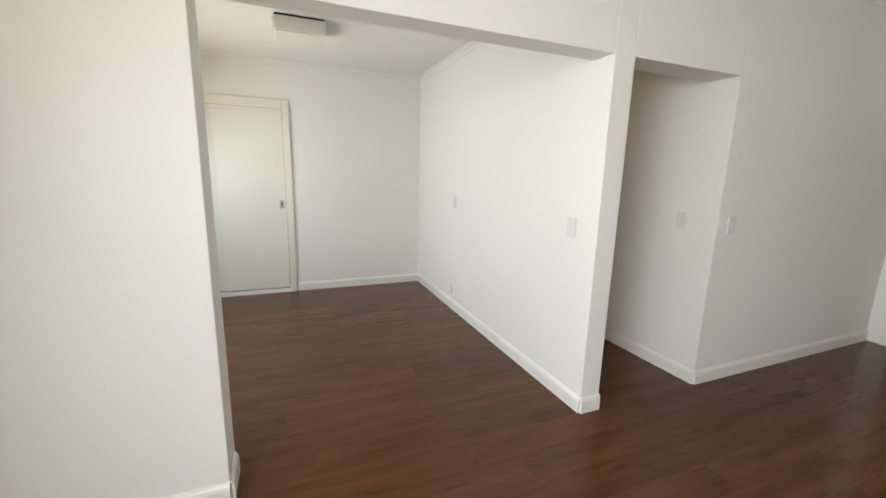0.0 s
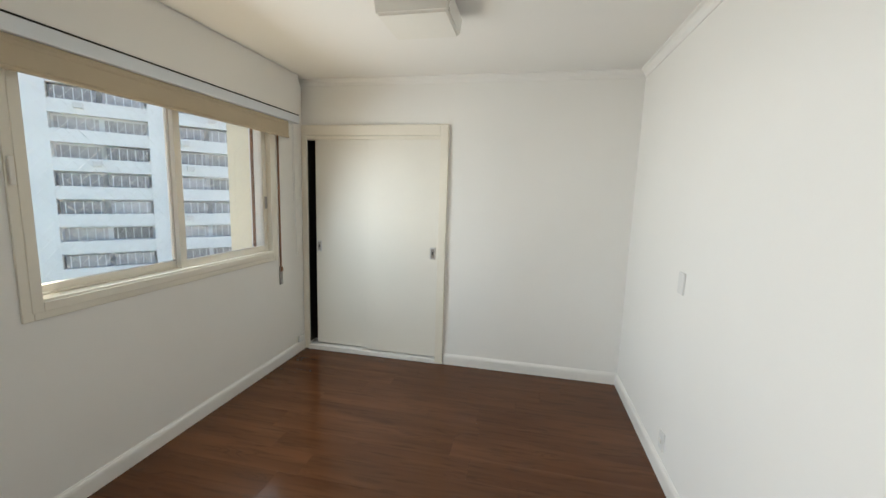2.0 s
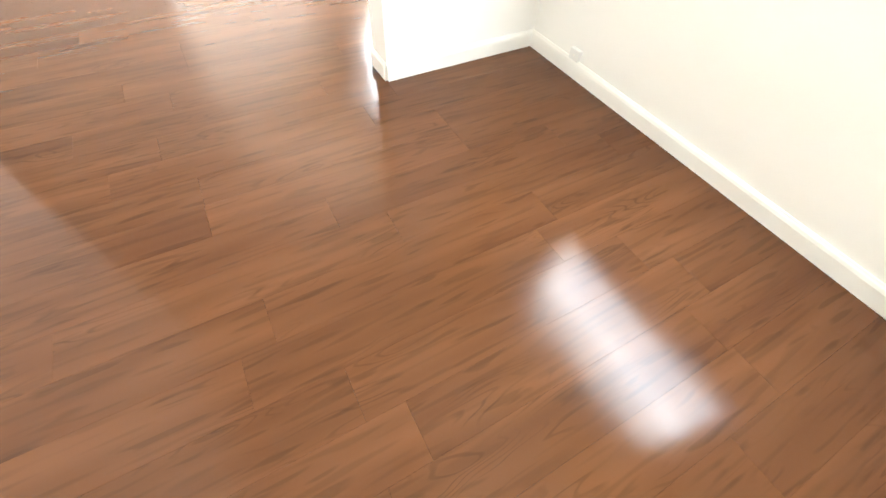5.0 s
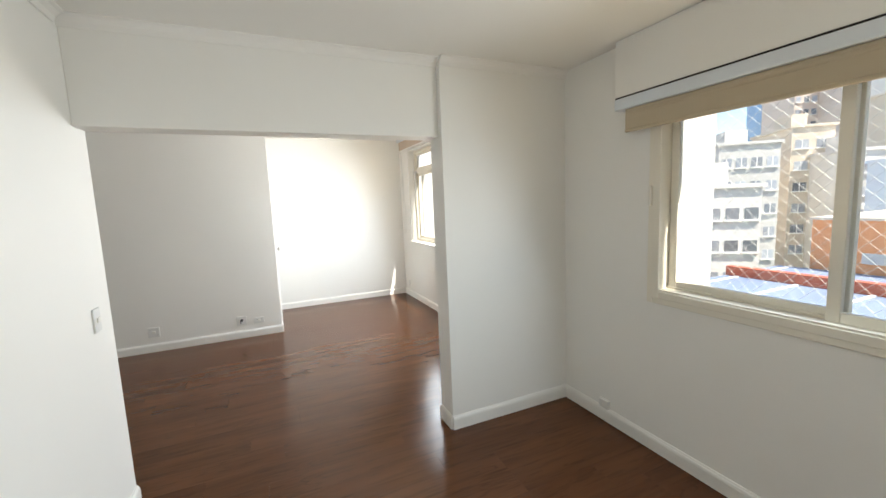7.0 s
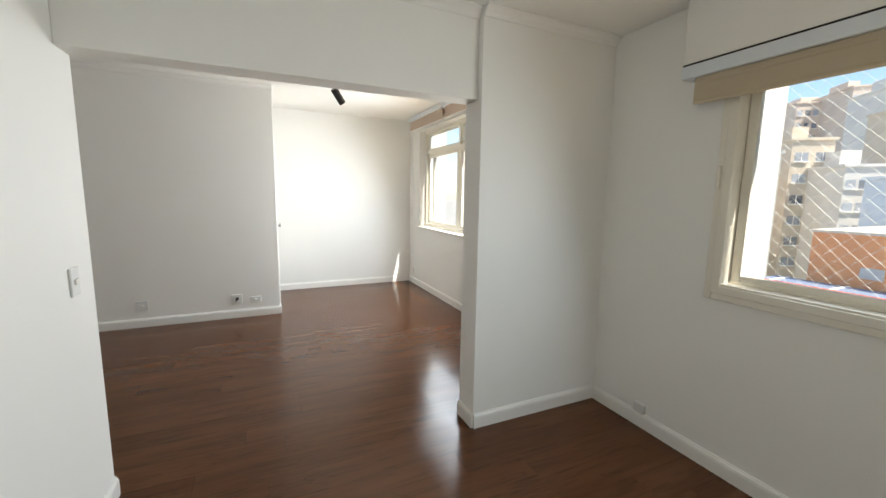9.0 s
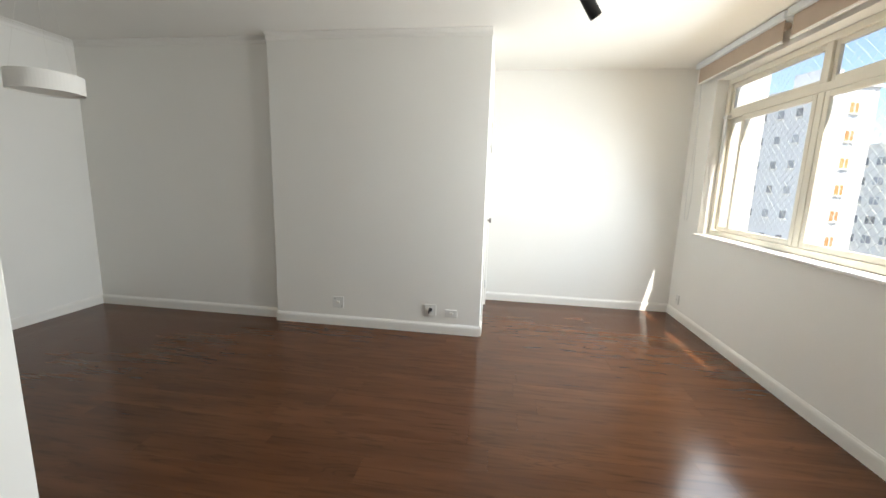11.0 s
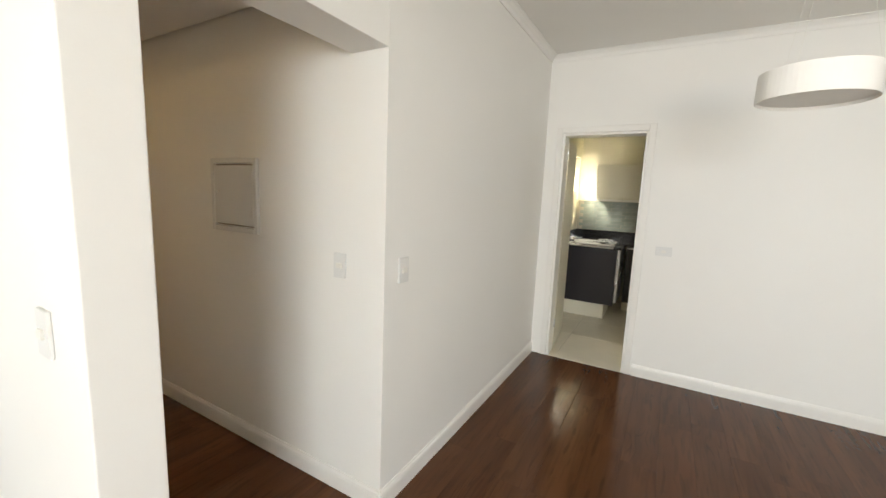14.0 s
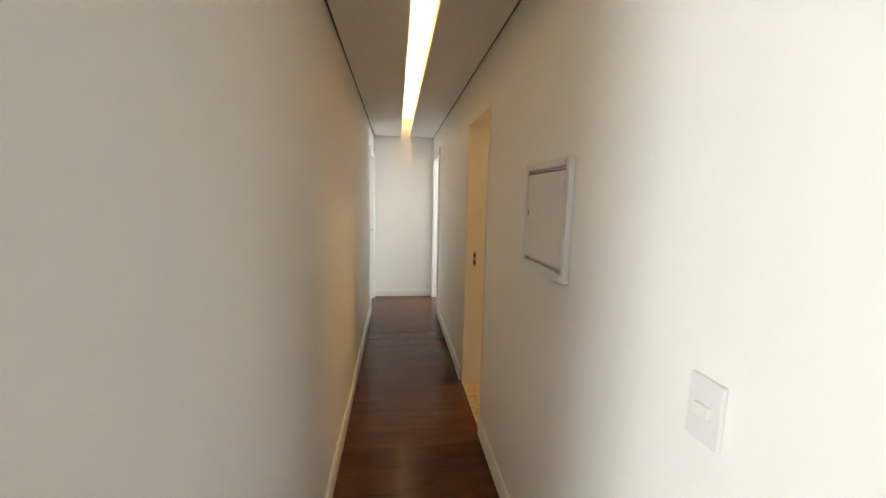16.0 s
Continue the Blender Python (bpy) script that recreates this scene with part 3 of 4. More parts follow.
bmesh.ops.recalc_face_normals(bm, faces=bm.faces[:])
part("shade", bm, SHADE, pd)
part("diffuser", rod((0.73, -1.48, LZ0 + 0.012), (0.73, -1.48, LZ0 + 0.018), LR - 0.004, 64), IVORY, pd)
part("canopy", rod((0.73, -1.48, HL - 0.03), (0.73, -1.48, HL), 0.055, 32), PLASTIC, pd)
for k in range(3):
    a = 0.5 + k * 2.094
    part("wire", rod((0.73 + 0.175 * math.cos(a), -1.48 + 0.175 * math.sin(a), LZ1 - 0.005), (0.73 + 0.03 * math.cos(a), -1.48 + 0.03 * math.sin(a), HL - 0.028), 0.0007, 6), IVORY, pd)

sp = thing("ceiling_spotlight", (-2.47, -1.86, HL), "small black cylindrical spotlight on the living room ceiling", "spotlight")
part("base", rod((-2.47, -1.88, HL - 0.02), (-2.47, -1.88, HL), 0.04, 32), BLACK, sp)
part("stem", rod((-2.47, -1.88, HL - 0.225), (-2.47, -1.88, HL - 0.02), 0.010, 16), BLACK, sp)
part("head", merged(rod((-2.435, -1.85, HL - 0.215), (-2.525, -1.89, HL - 0.335), 0.035, 32)), BLACK, sp)
part("lens", rod((-2.524, -1.8895, HL - 0.333), (-2.5275, -1.891, HL - 0.3375), 0.028, 24), DULL, sp)
hk = thing("ceiling_hook", (0.35, -1.75, HL), "tiny round metal hook on the ceiling", "hook")
part("cup", rod((0.35, -1.75, HL - 0.012), (0.35, -1.75, HL), 0.012, 16), DULL, hk)


# ---- switches, sockets ----
def plate(name, place, normal, w, h, label, category, holes=(), rocker=True, group=""):
    """A wall plate on the wall whose outward side is normal: '+x', '-x', '+y' or '-y'."""
    turn = {"-y": 0, "+x": 90, "+y": 180, "-x": 270}[normal]
    t = thing(name, (0, 0, 0), label, category, group)
    part("plate", solid([(-w / 2, w / 2, -0.010, 0.0, -h / 2, h / 2)], 0.003, 3), PLASTIC, t)
    if rocker:
        part("rocker", solid([(-0.017, 0.017, -0.017, -0.009, -0.012, 0.012)], 0.002), IVORY, t)
    for hx, hz in holes:
        part("hole", rod((hx, -0.0112, hz), (hx, -0.007, hz), 0.0035, 12), BLACK, t)
    t.matrix_world = pose(*place, 0, 0, turn)
    return t


plate("light_switch", (0.0, 0.258, 1.153), "-x", 0.075, 0.118, "white single rocker switch on the corridor wall", "light switch")
plate("light_switch", (0.135, 0.0, 1.145), "-y", 0.075, 0.118, "white single rocker switch beside the corridor corner", "light switch")
plate("light_switch", (-1.018, 0.213, 1.135), "-x", 0.075, 0.118, "white rocker switch on the room partition", "light switch")
plate("light_switch", (2.34, -1.04, 1.108), "-x", 0.118, 0.075, "white horizontal switch plate beside the kitchen door", "light switch")
plate("blank_plate", (-1.018, 2.02, 1.15), "-x", 0.075, 0.118, "white blank wall plate on the partition", "wall plate", rocker=False)
plate("telephone_socket", (-0.485, -2.945, 0.24), "+y", 0.115, 0.115, "square white telephone socket above the baseboard", "socket", holes=((-0.035, 0.035), (0.035, -0.035), (0, 0)))
ob = plate("antenna_socket", (-1.42, -2.945, 0.228), "+y", 0.115, 0.115, "white antenna socket with its black connector hanging out", "socket", rocker=False)
blk = part("connector", merged(rod((0.005, -0.028, 0.012), (0.0, -0.006, 0.002), 0.018, 16), rod((-0.01, -0.03, 0.0), (-0.012, -0.01, -0.03), 0.006, 10)), BLACK)
blk.parent, blk.matrix_world = ob, ob.matrix_world @ Matrix()
plate("power_socket", (-1.625, -2.945, 0.208), "+y", 0.118, 0.072, "white horizontal double power socket", "socket", holes=((-0.02, 0.006), (-0.006, 0.006), (0.014, 0.006), (0.028, 0.006)))
plate("power_socket", (-1.018, 2.04, 0.215), "-x", 0.07, 0.11, "white power socket low on the partition", "socket", holes=((-0.006, 0.0), (0.006, 0.0)))
plate("power_socket", (LX, -3.98, 0.22), "+x", 0.07, 0.11, "small white socket beneath the living room window", "socket", holes=((-0.006, 0), (0.006, 0)), rocker=False)
for y in (0.62, 3.08):
    sk = thing("surface_socket", (WX, y, 0.1), "small white surface-mounted socket sitting on the baseboard", "socket", "window wall sockets")
    part("body", solid([(WX, WX + 0.028, y - 0.04, y + 0.04, 0.10, 0.165)], 0.006, 3), PLASTIC, sk)
    part("socket_hole", rod((WX + 0.026, y, 0.132), (WX + 0.0295, y, 0.132), 0.006, 12), IVORY, sk)
cord("cable_stub", [(-1.046, 1.06, 0.05), (-1.066, 1.06, 0.075), (-1.068, 1.06, 0.095), (-1.055, 1.06, 0.105), (-1.05, 1.055, 0.09)], 0.003, PLASTIC, "short white cable stub poking out above the baseboard", "cable")

# fuse panel in the corridor
fp = thing("fuse_panel", (0.0, 1.045, 1.45), "white flush fuse box with a hinged cover", "fuse box")
part("frame", solid(frame_boxes_x(-0.022, 0.0, 0.84, 1.25, 1.245, 1.65, 0.028), 0.005), PLASTIC, fp)
part("door", solid([(-0.019, -0.002, 0.87, 1.22, 1.285, 1.61)], 0.003), PLASTIC, fp)
for z in (1.280, 1.611):
    part("gap", solid([(-0.008, -0.001, 0.87, 1.22, z, z + 0.004)]), STRAP, fp)
for z in (1.34, 1.53):
    part("hinge", solid([(-0.023, -0.018, 0.872, 0.882, z, z + 0.045)], 0.002), PLASTIC, fp)
part("latch", rod((-0.027, 1.20, 1.46), (-0.018, 1.20, 1.46), 0.009, 16), PLASTIC, fp)


# ---- doors ----
def casing_x(x_face, out, y0, y1, ztop, w, mat, parent, depth):
    """Casing round a doorway in a wall along y; out is -1 or +1."""
    xa, xb = sorted((x_face, x_face + out * 0.016))
    part("casing", solid([(xa, xb, y0 - w, y0, 0, ztop + w), (xa, xb, y1, y1 + w, 0, ztop + w), (xa, xb, y0, y1, ztop, ztop + w)], 0.004), mat, parent)
    xc, xd = sorted((x_face, x_face - out * depth))
    part("jamb", solid([(xc - 0.002, xd + 0.002, y0 - 0.002, y0 + 0.022, 0, ztop), (xc - 0.002, xd + 0.002, y1 - 0.022, y1 + 0.002, 0, ztop), (xc - 0.002, xd + 0.002, y0 + 0.022, y1 - 0.022, ztop - 0.022, ztop + 0.002)], 0.003), mat, parent)


d1 = tagged(new("door_1"), "white-framed kitchen doorway with its door standing open", "door", kind="structure")
casing_x(2.34, -1, -0.84, -0.15, 2.08, 0.052, TRIM, d1, 0.15)
leaf = part("leaf", solid([(2.50, 3.16, -0.175, -0.14, 0.01, 2.05)], 0.004), CABINET, d1)
part("door_handle", merged(rod((3.08, -0.175, 1.02), (3.08, -0.225, 1.02), 0.009), rod((3.085, -0.22, 1.02), (2.97, -0.22, 1.02), 0.008)), DULL, leaf, "metal lever handle")
leaf.matrix_world = Matrix.Translation((2.50, -0.155, 0)) @ Matrix.Rotation(radians(5.5), 4, "Z") @ Matrix.Translation((-2.50, 0.155, 0))
part("threshold", solid([(2.335, 2.49, -0.82, -0.17, -0.01, 0.004)], 0.002), TILE, d1)
for z in (0.25, 1.85):
    part("hinge", rod((2.468, -0.178, z), (2.468, -0.178, z + 0.08), 0.006), STEEL, d1)

d2 = tagged(new("door_2"), "cream-framed bathroom doorway standing open", "door", kind="structure")
part("jamb", solid([(-0.004, 0.154, 2.0, 2.024, 0, 2.08), (-0.004, 0.154, 2.676, 2.702, 0, 2.08), (-0.004, 0.154, 2.024, 2.676, 2.056, 2.082)], 0.003), CREAM, d2)
part("strike_plate", solid([(0.055, 0.08, 2.672, 2.677, 0.98, 1.10)], 0.001), DULL, d2)
part("latch_hole", solid([(0.061, 0.074, 2.6705, 2.6725, 1.0, 1.03), (0.061, 0.074, 2.6705, 2.6725, 1.05, 1.08)]), BLACK, d2)
part("threshold", solid([(0.0, 0.15, 2.024, 2.676, -0.01, 0.008)], 0.003), TERRAZZO, d2, "speckled yellow stone threshold")


def closed_door(name, x_face, out, y0, y1, label, lever_y):
    d = tagged(new(name), label, "door", kind="structure")
    casing_x(x_face, out, y0, y1, 2.08, 0.052, TRIM, d, 0.15)
    xa, xb = sorted((x_face - out * 0.05, x_face - out * 0.085))
    lf = part("leaf", solid([(xa, xb, y0 + 0.024, y1 - 0.024, 0.008, 2.055)], 0.003), TRIM, d)
    xh = x_face - out * 0.05
    part("door_handle", merged(rod((xh, lever_y, 1.03), (xh + out * 0.05, lever_y, 1.03), 0.009), rod((xh + out * 0.045, lever_y, 1.03), (xh + out * 0.045, lever_y + 0.1, 1.03), 0.008)), DULL, lf, "metal lever handle")
    return d


closed_door("door_3", -0.875, 1, 4.72, 5.50, "closed white bedroom door at the corridor end", 5.36)
d4 = tagged(new("door_4"), "white-framed bedroom doorway standing open", "door", kind="structure")
casing_x(0.0, -1, 4.72, 5.50, 2.08, 0.052, TRIM, d4, 0.15)
structure("bedroom_shell", solid([(0.15, 2.5, 6.6, 6.75, -0.1, TOP), (2.4, 2.5, 3.9, 6.6, -0.1, 1.0), (2.4, 2.5, 3.9, 4.5, 1.0, 2.1), (2.4, 2.5, 5.7, 6.6, 1.0, 2.1), (2.4, 2.5, 3.9, 6.6, 2.1, TOP), (0.15, 2.5, 3.8, 3.9, -0.1, TOP), (0.0, 0.15, 5.75, 6.75, -0.1, TOP)]), WALL, "plain white bedroom walls", "wall")
structure("ceiling_bedroom", solid([(0.15, 2.5, 3.8, 6.75, 2.6, TOP)]), CEIL, "plain white bedroom ceiling", "ceiling")
structure("floor_bedroom", solid([(0.0, 2.5, 3.8, 6.75, -0.1, -0.001)]), FLOOR, "reddish-brown laminate bedroom floor", "floor")
d5 = tagged(new("door_5"), "closed white entrance door with a small dark knob", "door", kind="structure")
casing_x(-1.90, -1, -3.98, -3.20, 2.10, 0.05, TRIM, d5, 0.15)
lf = part("leaf", solid([(-1.893, -1.855, -3.955, -3.225, 0.008, 2.075)], 0.003), TRIM, d5)
part("knob", merged(rod((-1.893, -3.28, 1.09), (-1.945, -3.28, 1.09), 0.009), rod((-1.935, -3.28, 1.09), (-1.955, -3.28, 1.09), 0.024, 20)), DULL, lf, "dark round door knob")
part("lock", rod((-1.893, -3.28, 0.94), (-1.905, -3.28, 0.94), 0.02, 20), STEEL, lf)
for z in (0.22, 1.80):
    part("hinge", rod((-1.905, -3.95, z), (-1.905, -3.95, z + 0.09), 0.006), STEEL, d5)

# ---- kitchen ----
KX0, KX1 = 4.58, 4.92
structure("kitchen_shell", solid([(2.49, 5.20, 0.20, 0.35, -0.1, 1.62), (2.49, KX0, 0.20, 0.35, 1.62, TOP), (KX1, 5.20, 0.20, 0.35, 1.62, TOP), (KX0, KX1, 0.20, 0.35, 2.12, TOP), (5.05, 5.20, -1.9, 0.20, -0.1, TOP), (2.49, 5.20, -2.05, -1.9, -0.1, TOP)]),
          material("kitchen_paint", (0.72, 0.68, 0.55), 0.5, spread=0.03), "cream painted kitchen walls with a small window", "wall")
structure("ceiling_kitchen", solid([(2.49, 5.2, -2.05, 0.45, 2.6, TOP)]), CEIL, "cream kitchen ceiling", "ceiling")
# unseen wall, added only to keep direct sun out of the kitchen window
structure("sun_block_wall", solid([(2.5, 5.4, 1.6, 1.75, -6, 6)]), CONC_CREAM, "unseen cream wall added outside the kitchen to block sun", "wall")
kw = tagged(new("window_3"), "small bright kitchen window with a white frame", "window", kind="structure")
part("window_frame", solid([(KX0, KX0 + 0.03, 0.26, 0.30, 1.62, 2.12), (KX1 - 0.03, KX1, 0.26, 0.30, 1.62, 2.12), (KX0 + 0.03, KX1 - 0.03, 0.26, 0.30, 1.62, 1.65), (KX0 + 0.03, KX1 - 0.03, 0.26, 0.30, 2.09, 2.12)], 0.003), TRIM, kw)
pn = part("pane", solid([(KX0 + 0.025, KX1 - 0.025, 0.278, 0.282, 1.645, 2.095)]), GLASS, kw)
pn.visible_shadow = False

cab = thing("stove_cabinet", (4.05, -0.1, 0), "black-fronted base cabinet with a white plinth", "cabinet")
part("body", solid([(3.90, 4.45, -0.54, 0.197, 0.19, 0.90)], 0.004), BLACKWOOD, cab)
part("plinth", solid([(3.93, 4.42, -0.44, 0.197, 0.0, 0.19)], 0.003), CABINET, cab, "white plinth")
part("side_panel", solid([(3.95, 4.45, -0.575, -0.542, 0.22, 0.90)], 0.003), STEEL, cab, "steel oven door edge")
ct = thing("worktop", (4.3, -0.1, 0.9), "polished black granite worktop", "worktop")
part("slab", solid([(3.89, 4.44, -0.59, 0.197, 0.902, 0.935), (4.44, 5.05, -1.9, 0.197, 0.902, 0.935)], 0.003), GRANITE, ct)
part("upstand", solid([(5.03, 5.05, -1.9, 0.195, 0.935, 1.05), (3.95, 5.03, 0.178, 0.197, 0.935, 1.05)], 0.002), GRANITE, ct)
hob = thing("gas_hob", (4.15, -0.15, 0.935), "steel gas hob with black grates on the worktop", "hob")
part("tray", solid([(3.91, 4.42, -0.50, 0.20, 0.936, 0.955)], 0.005), STEEL, hob)
for bx, by in ((4.04, -0.35), (4.04, 0.05), (4.29, -0.35), (4.29, 0.05)):
    part("burner", rod((bx, by, 0.955), (bx, by, 0.972), 0.04, 20), BLACK, hob)
    part("grate", solid([(bx - 0.09, bx + 0.09, by - 0.006, by + 0.006, 0.975, 0.987), (bx - 0.006, bx + 0.006, by - 0.09, by + 0.09, 0.9752, 0.9868)], 0.002), STEEL, hob)
part("rail", rod((3.885, -0.50, 0.92), (3.885, 0.2, 0.92), 0.012, 12), STEEL, hob)
for y0, y1 in ((-1.22, -0.60), (-1.86, -1.24)):
    bc = thing("base_cabinet", (4.75, (y0 + y1) / 2, 0), "glossy black base cabinet under the worktop", "cabinet", "black base cabinets")
    part("body", solid([(4.50, 5.04, y0, y1, 0.12, 0.90)], 0.003), BLACKWOOD, bc)
    part("door", solid([(4.478, 4.499, y0 + 0.003, y1 - 0.003, 0.14, 0.86)], 0.003), BLACKWOOD, bc)
    part("handle", solid([(4.462, 4.478, y0 + 0.003, y1 - 0.003, 0.862, 0.885)], 0.003), STEEL, bc, "long steel edge pull")
    part("plinth", solid([(4.53, 5.04, y0, y1, 0.0, 0.12)], 0.002), CABINET, bc)
for y0, y1 in ((-0.68, -0.10), (-1.27, -0.69), (-1.87, -1.28)):
    uc = thing("wall_cabinet", (4.86, (y0 + y1) / 2, 1.5), "cream wall cabinet with a plain door", "cabinet", "cream wall cabinets")
    part("body", solid([(4.70, 5.05, y0, y1, 1.52, 2.0)], 0.003), CABINET, uc)
    part("door", solid([(4.678, 4.699, y0 + 0.003, y1 - 0.003, 1.545, 1.998)], 0.003), CABINET, uc)
    part("light_rail", solid([(4.69, 5.04, y0, y1, 1.49, 1.519)], 0.003), TRIM, uc)
plate("power_socket", (5.036, -0.95, 1.15), "-x", 0.118, 0.072, "white socket on the kitchen backsplash", "socket", holes=((-0.006, 0), (0.006, 0)), rocker=False)

# ---- bathroom ----
structure("bathroom_shell", solid([(0.15, 1.75, 3.60, 3.72, -0.1, TOP), (1.65, 1.75, 1.5, 3.60, -0.1, TOP), (0.15, 1.75, 1.38, 1.5, -0.1, TOP), (0.15, 1.75, 1.5, 3.60, -0.1, 0.0)]), material("bath_paint", (0.70, 0.64, 0.52), 0.4, spread=0.03), "cream bathroom walls", "wall")
structure("ceiling_bathroom", solid([(0.15, 1.75, 1.38, 3.72, 2.5, TOP)]), CEIL, "white bathroom ceiling", "ceiling")
va = thing("vanity", (0.55, 3.4, 0), "white bathroom vanity with open shelves", "vanity")
part("top", solid([(0.16, 1.2, 3.10, 3.59, 0.80, 0.83)], 0.004), TERRAZZO, va)
for z in (0.40, 0.74):
    part("shelf", solid([(0.16, 1.2, 3.14, 3.59, z, z + 0.04)], 0.003), TRIM, va)
for x in (0.16, 1.16):
    part("side_panel", solid([(x, x + 0.04, 3.14, 3.59, 0.0, 0.80)], 0.003), TRIM, va)
bs = thing("basin", (0.55, 3.33, 0.83), "white porcelain bowl basin on the vanity", "basin")
part("bowl", rod((0.55, 3.33, 0.831), (0.55, 3.33, 0.95), 0.10, 40, 0.19), PORCELAIN, bs, smooth=False)
mi = thing("towel_hook", (0.42, 3.6, 1.6), "small metal towel ring", "towel ring")
part("ring", solid([(0.30, 0.42, 3.575, 3.6, 1.45, 1.47), (0.30, 0.315, 3.585, 3.6, 1.47, 1.62)], 0.004), DULL, mi)


# ---- the town outside ----
structure("ground", solid([(-2500, 2500, -2500, 2500, -34.2, -34)]), ASPHALT, "hazy city ground far below", "ground")


def window_mesh(w, h, mat, sill=True):
    bm = solid([(-w / 2, w / 2, -0.04, 0.02, 0, h)])
    me = bpy.data.meshes.new("window")
    n = len(bm.faces)
    b2 = [(-w / 2 - 0.12, w / 2 + 0.12, -0.22, 0.02, -0.16, -0.002)] + ([(-0.05, 0.05, -0.08, -0.042, 0, h)] if w > 1 else [])
    other = solid(b2)
    all_ = merged(bm, other)
    all_.faces.ensure_lookup_table()
    for f in all_.faces[n:]:
        f.material_index = 1
    all_.to_mesh(me)
    all_.free()
    me.materials.append(mat)
    me.materials.append(CONC_WHITE)
    return me


def tower(corner, rot, w, d, top, mat, label, front=None, side=None, roof=0.8, band=None):
    """A block with its front (w wide, facing local -y) and its right side (d deep, facing local +x); corner is where the two meet.
    front/side: (columns, storey height, window width, window height, material, first column centre, storeys)."""
    t = thing("apartment_building", (0, 0, 0), label, "building")
    part("wall", solid([(-w, 0, 0, d, -36, top)]), mat, t)
    part("roof", solid([(-w - 0.25, 0.25, -0.25, d + 0.25, top, top + 0.35), (-w * 0.7, -w * 0.3, d * 0.3, d * 0.7, top + 0.35, top + roof + 1.6)]), mat, t)
    for spec, is_side in ((front, False), (side, True)):
        if not spec:
            continue
        cols, sh, ww, wh, wm, n = spec
        me = window_mesh(ww, wh, wm)
        span = d if is_side else w
        for r in range(n):
            z = top - 0.6 - sh * (r + 1) + 0.7
            for c in range(cols):
                u = span * (c + 0.5) / cols
                ob = new("window", me)
                ob.parent = t
                ob.matrix_local = pose(0, u, z, 0, 0, 90) if is_side else pose(-u, 0, z)
        if band and not is_side:
            bme = bpy.data.meshes.new("balcony")
            bb = solid([(-w * 0.5 - 0.1, w * 0.5 + 0.1, -1.0, 0.0, 0.0, 0.12), (-w * 0.5 - 0.1, w * 0.5 + 0.1, -1.05, -0.95, 0.12, 0.95)])
            bb.to_mesh(bme)
            bb.free()
            bme.materials.append(band)
            for r in range(n):
                ob = new("balcony", bme)
                ob.parent = t
                ob.matrix_local = pose(-w * 0.5, 0, top - 0.6 - sh * (r + 1) - 0.1)
    t.matrix_world = pose(corner[0], corner[1], 0, 0, 0, rot)
    return t


def loggia_tower(corner, rot, bays, pillars, d, top, sh, storeys, label):
    """A slab whose front (facing local -y, running to -x from the corner) has white pillars and, between them, loggias behind parapets."""
    t = thing("apartment_building", (0, 0, 0), label, "building")
    w = max(b for a, b in pillars)
    part("wall", solid([(-w, 0, 1.2, d, -36, top)]), TOWER_PALE, t)
    part("roof", solid([(-w - 0.3, 0.3, -0.3, d + 0.3, top, top + 0.5)]), TOWER_PALE, t)
    for a, b in pillars:
        part("pillar", solid([(-b, -a, -0.25, 1.2, -36, top)]), CONC_WHITE, t)
    rng = random.Random(8)
    units = bpy.data.meshes.new("air_conditioner")
    u = solid([(-0.4, 0.4, -0.35, 0.0, 0.0, 0.55)], 0.03)
    u.to_mesh(units)
    u.free()
    units.materials.append(TOWN_WHITE)
    for a, b in bays:
        par, win_me = bpy.data.meshes.new("balcony"), bpy.data.meshes.new("window")
        pb = solid([(-b, -a, -0.15, 0.0, -0.25, 1.15), (-b, -a, 0.0, 1.2, -0.25, -0.05)])
        pb.to_mesh(par)
        pb.free()
        par.materials.append(CONC_WHITE)
        wide = (b - a) / 2 - 0.5
        wb = merged(solid([(-wide / 2, wide / 2, -0.02, 0.10, 0, 1.35)]), solid([(k * wide / 5 - 0.04, k * wide / 5 + 0.04, -0.10, -0.025, 0, 1.35) for k in (-2, -1, 0, 1, 2)]))
        wb.faces.ensure_lookup_table()
        for f in wb.faces[6:]:
            f.material_index = 1
        wb.to_mesh(win_me)
        wb.free()
        win_me.materials.append(LOGGIA)
        win_me.materials.append(TOWER_PALE)
        for r in range(storeys):
            z = top - sh * (r + 1)
            ob = new("balcony", par)
            ob.parent, ob.matrix_local = t, pose(0, 0, z)
            for side in (0.25, 0.75):
                ob = new("window", win_me)
                ob.parent, ob.matrix_local = t, pose(-(a + (b - a) * side), 1.1 if rng.random() < 0.5 else 0.35, z + 1.16)
            if rng.random() < 0.45:
                ob = new("air_conditioner", units)
                ob.parent, ob.matrix_local = t, pose(-(a + (b - a) * rng.uniform(0.2, 0.8)), -0.16, z + 0.35)
    t.matrix_world = pose(corner[0], corner[1], 0, 0, 0, rot)
    return t


# towers seen to the north-west
tower((-61.4, 37.2), 37, 26, 14, 34, TOWER_PALE, "tall pale apartment tower with many small windows", (11, 2.8, 0.8, 1.0, LOGGIA, 18), (3, 2.8, 0.8, 1.0, LOGGIA, 18))
loggia_tower((-31.04, 54.95), 49, ((1.7, 10.0), (11.7, 20.0), (21.7, 30.0)), ((0.0, 1.7), (10.0, 11.7), (20.0, 21.7), (30.0, 32.0)), 14, 36, 3.0, 20, "tall white apartment tower with loggia bands and air conditioners")


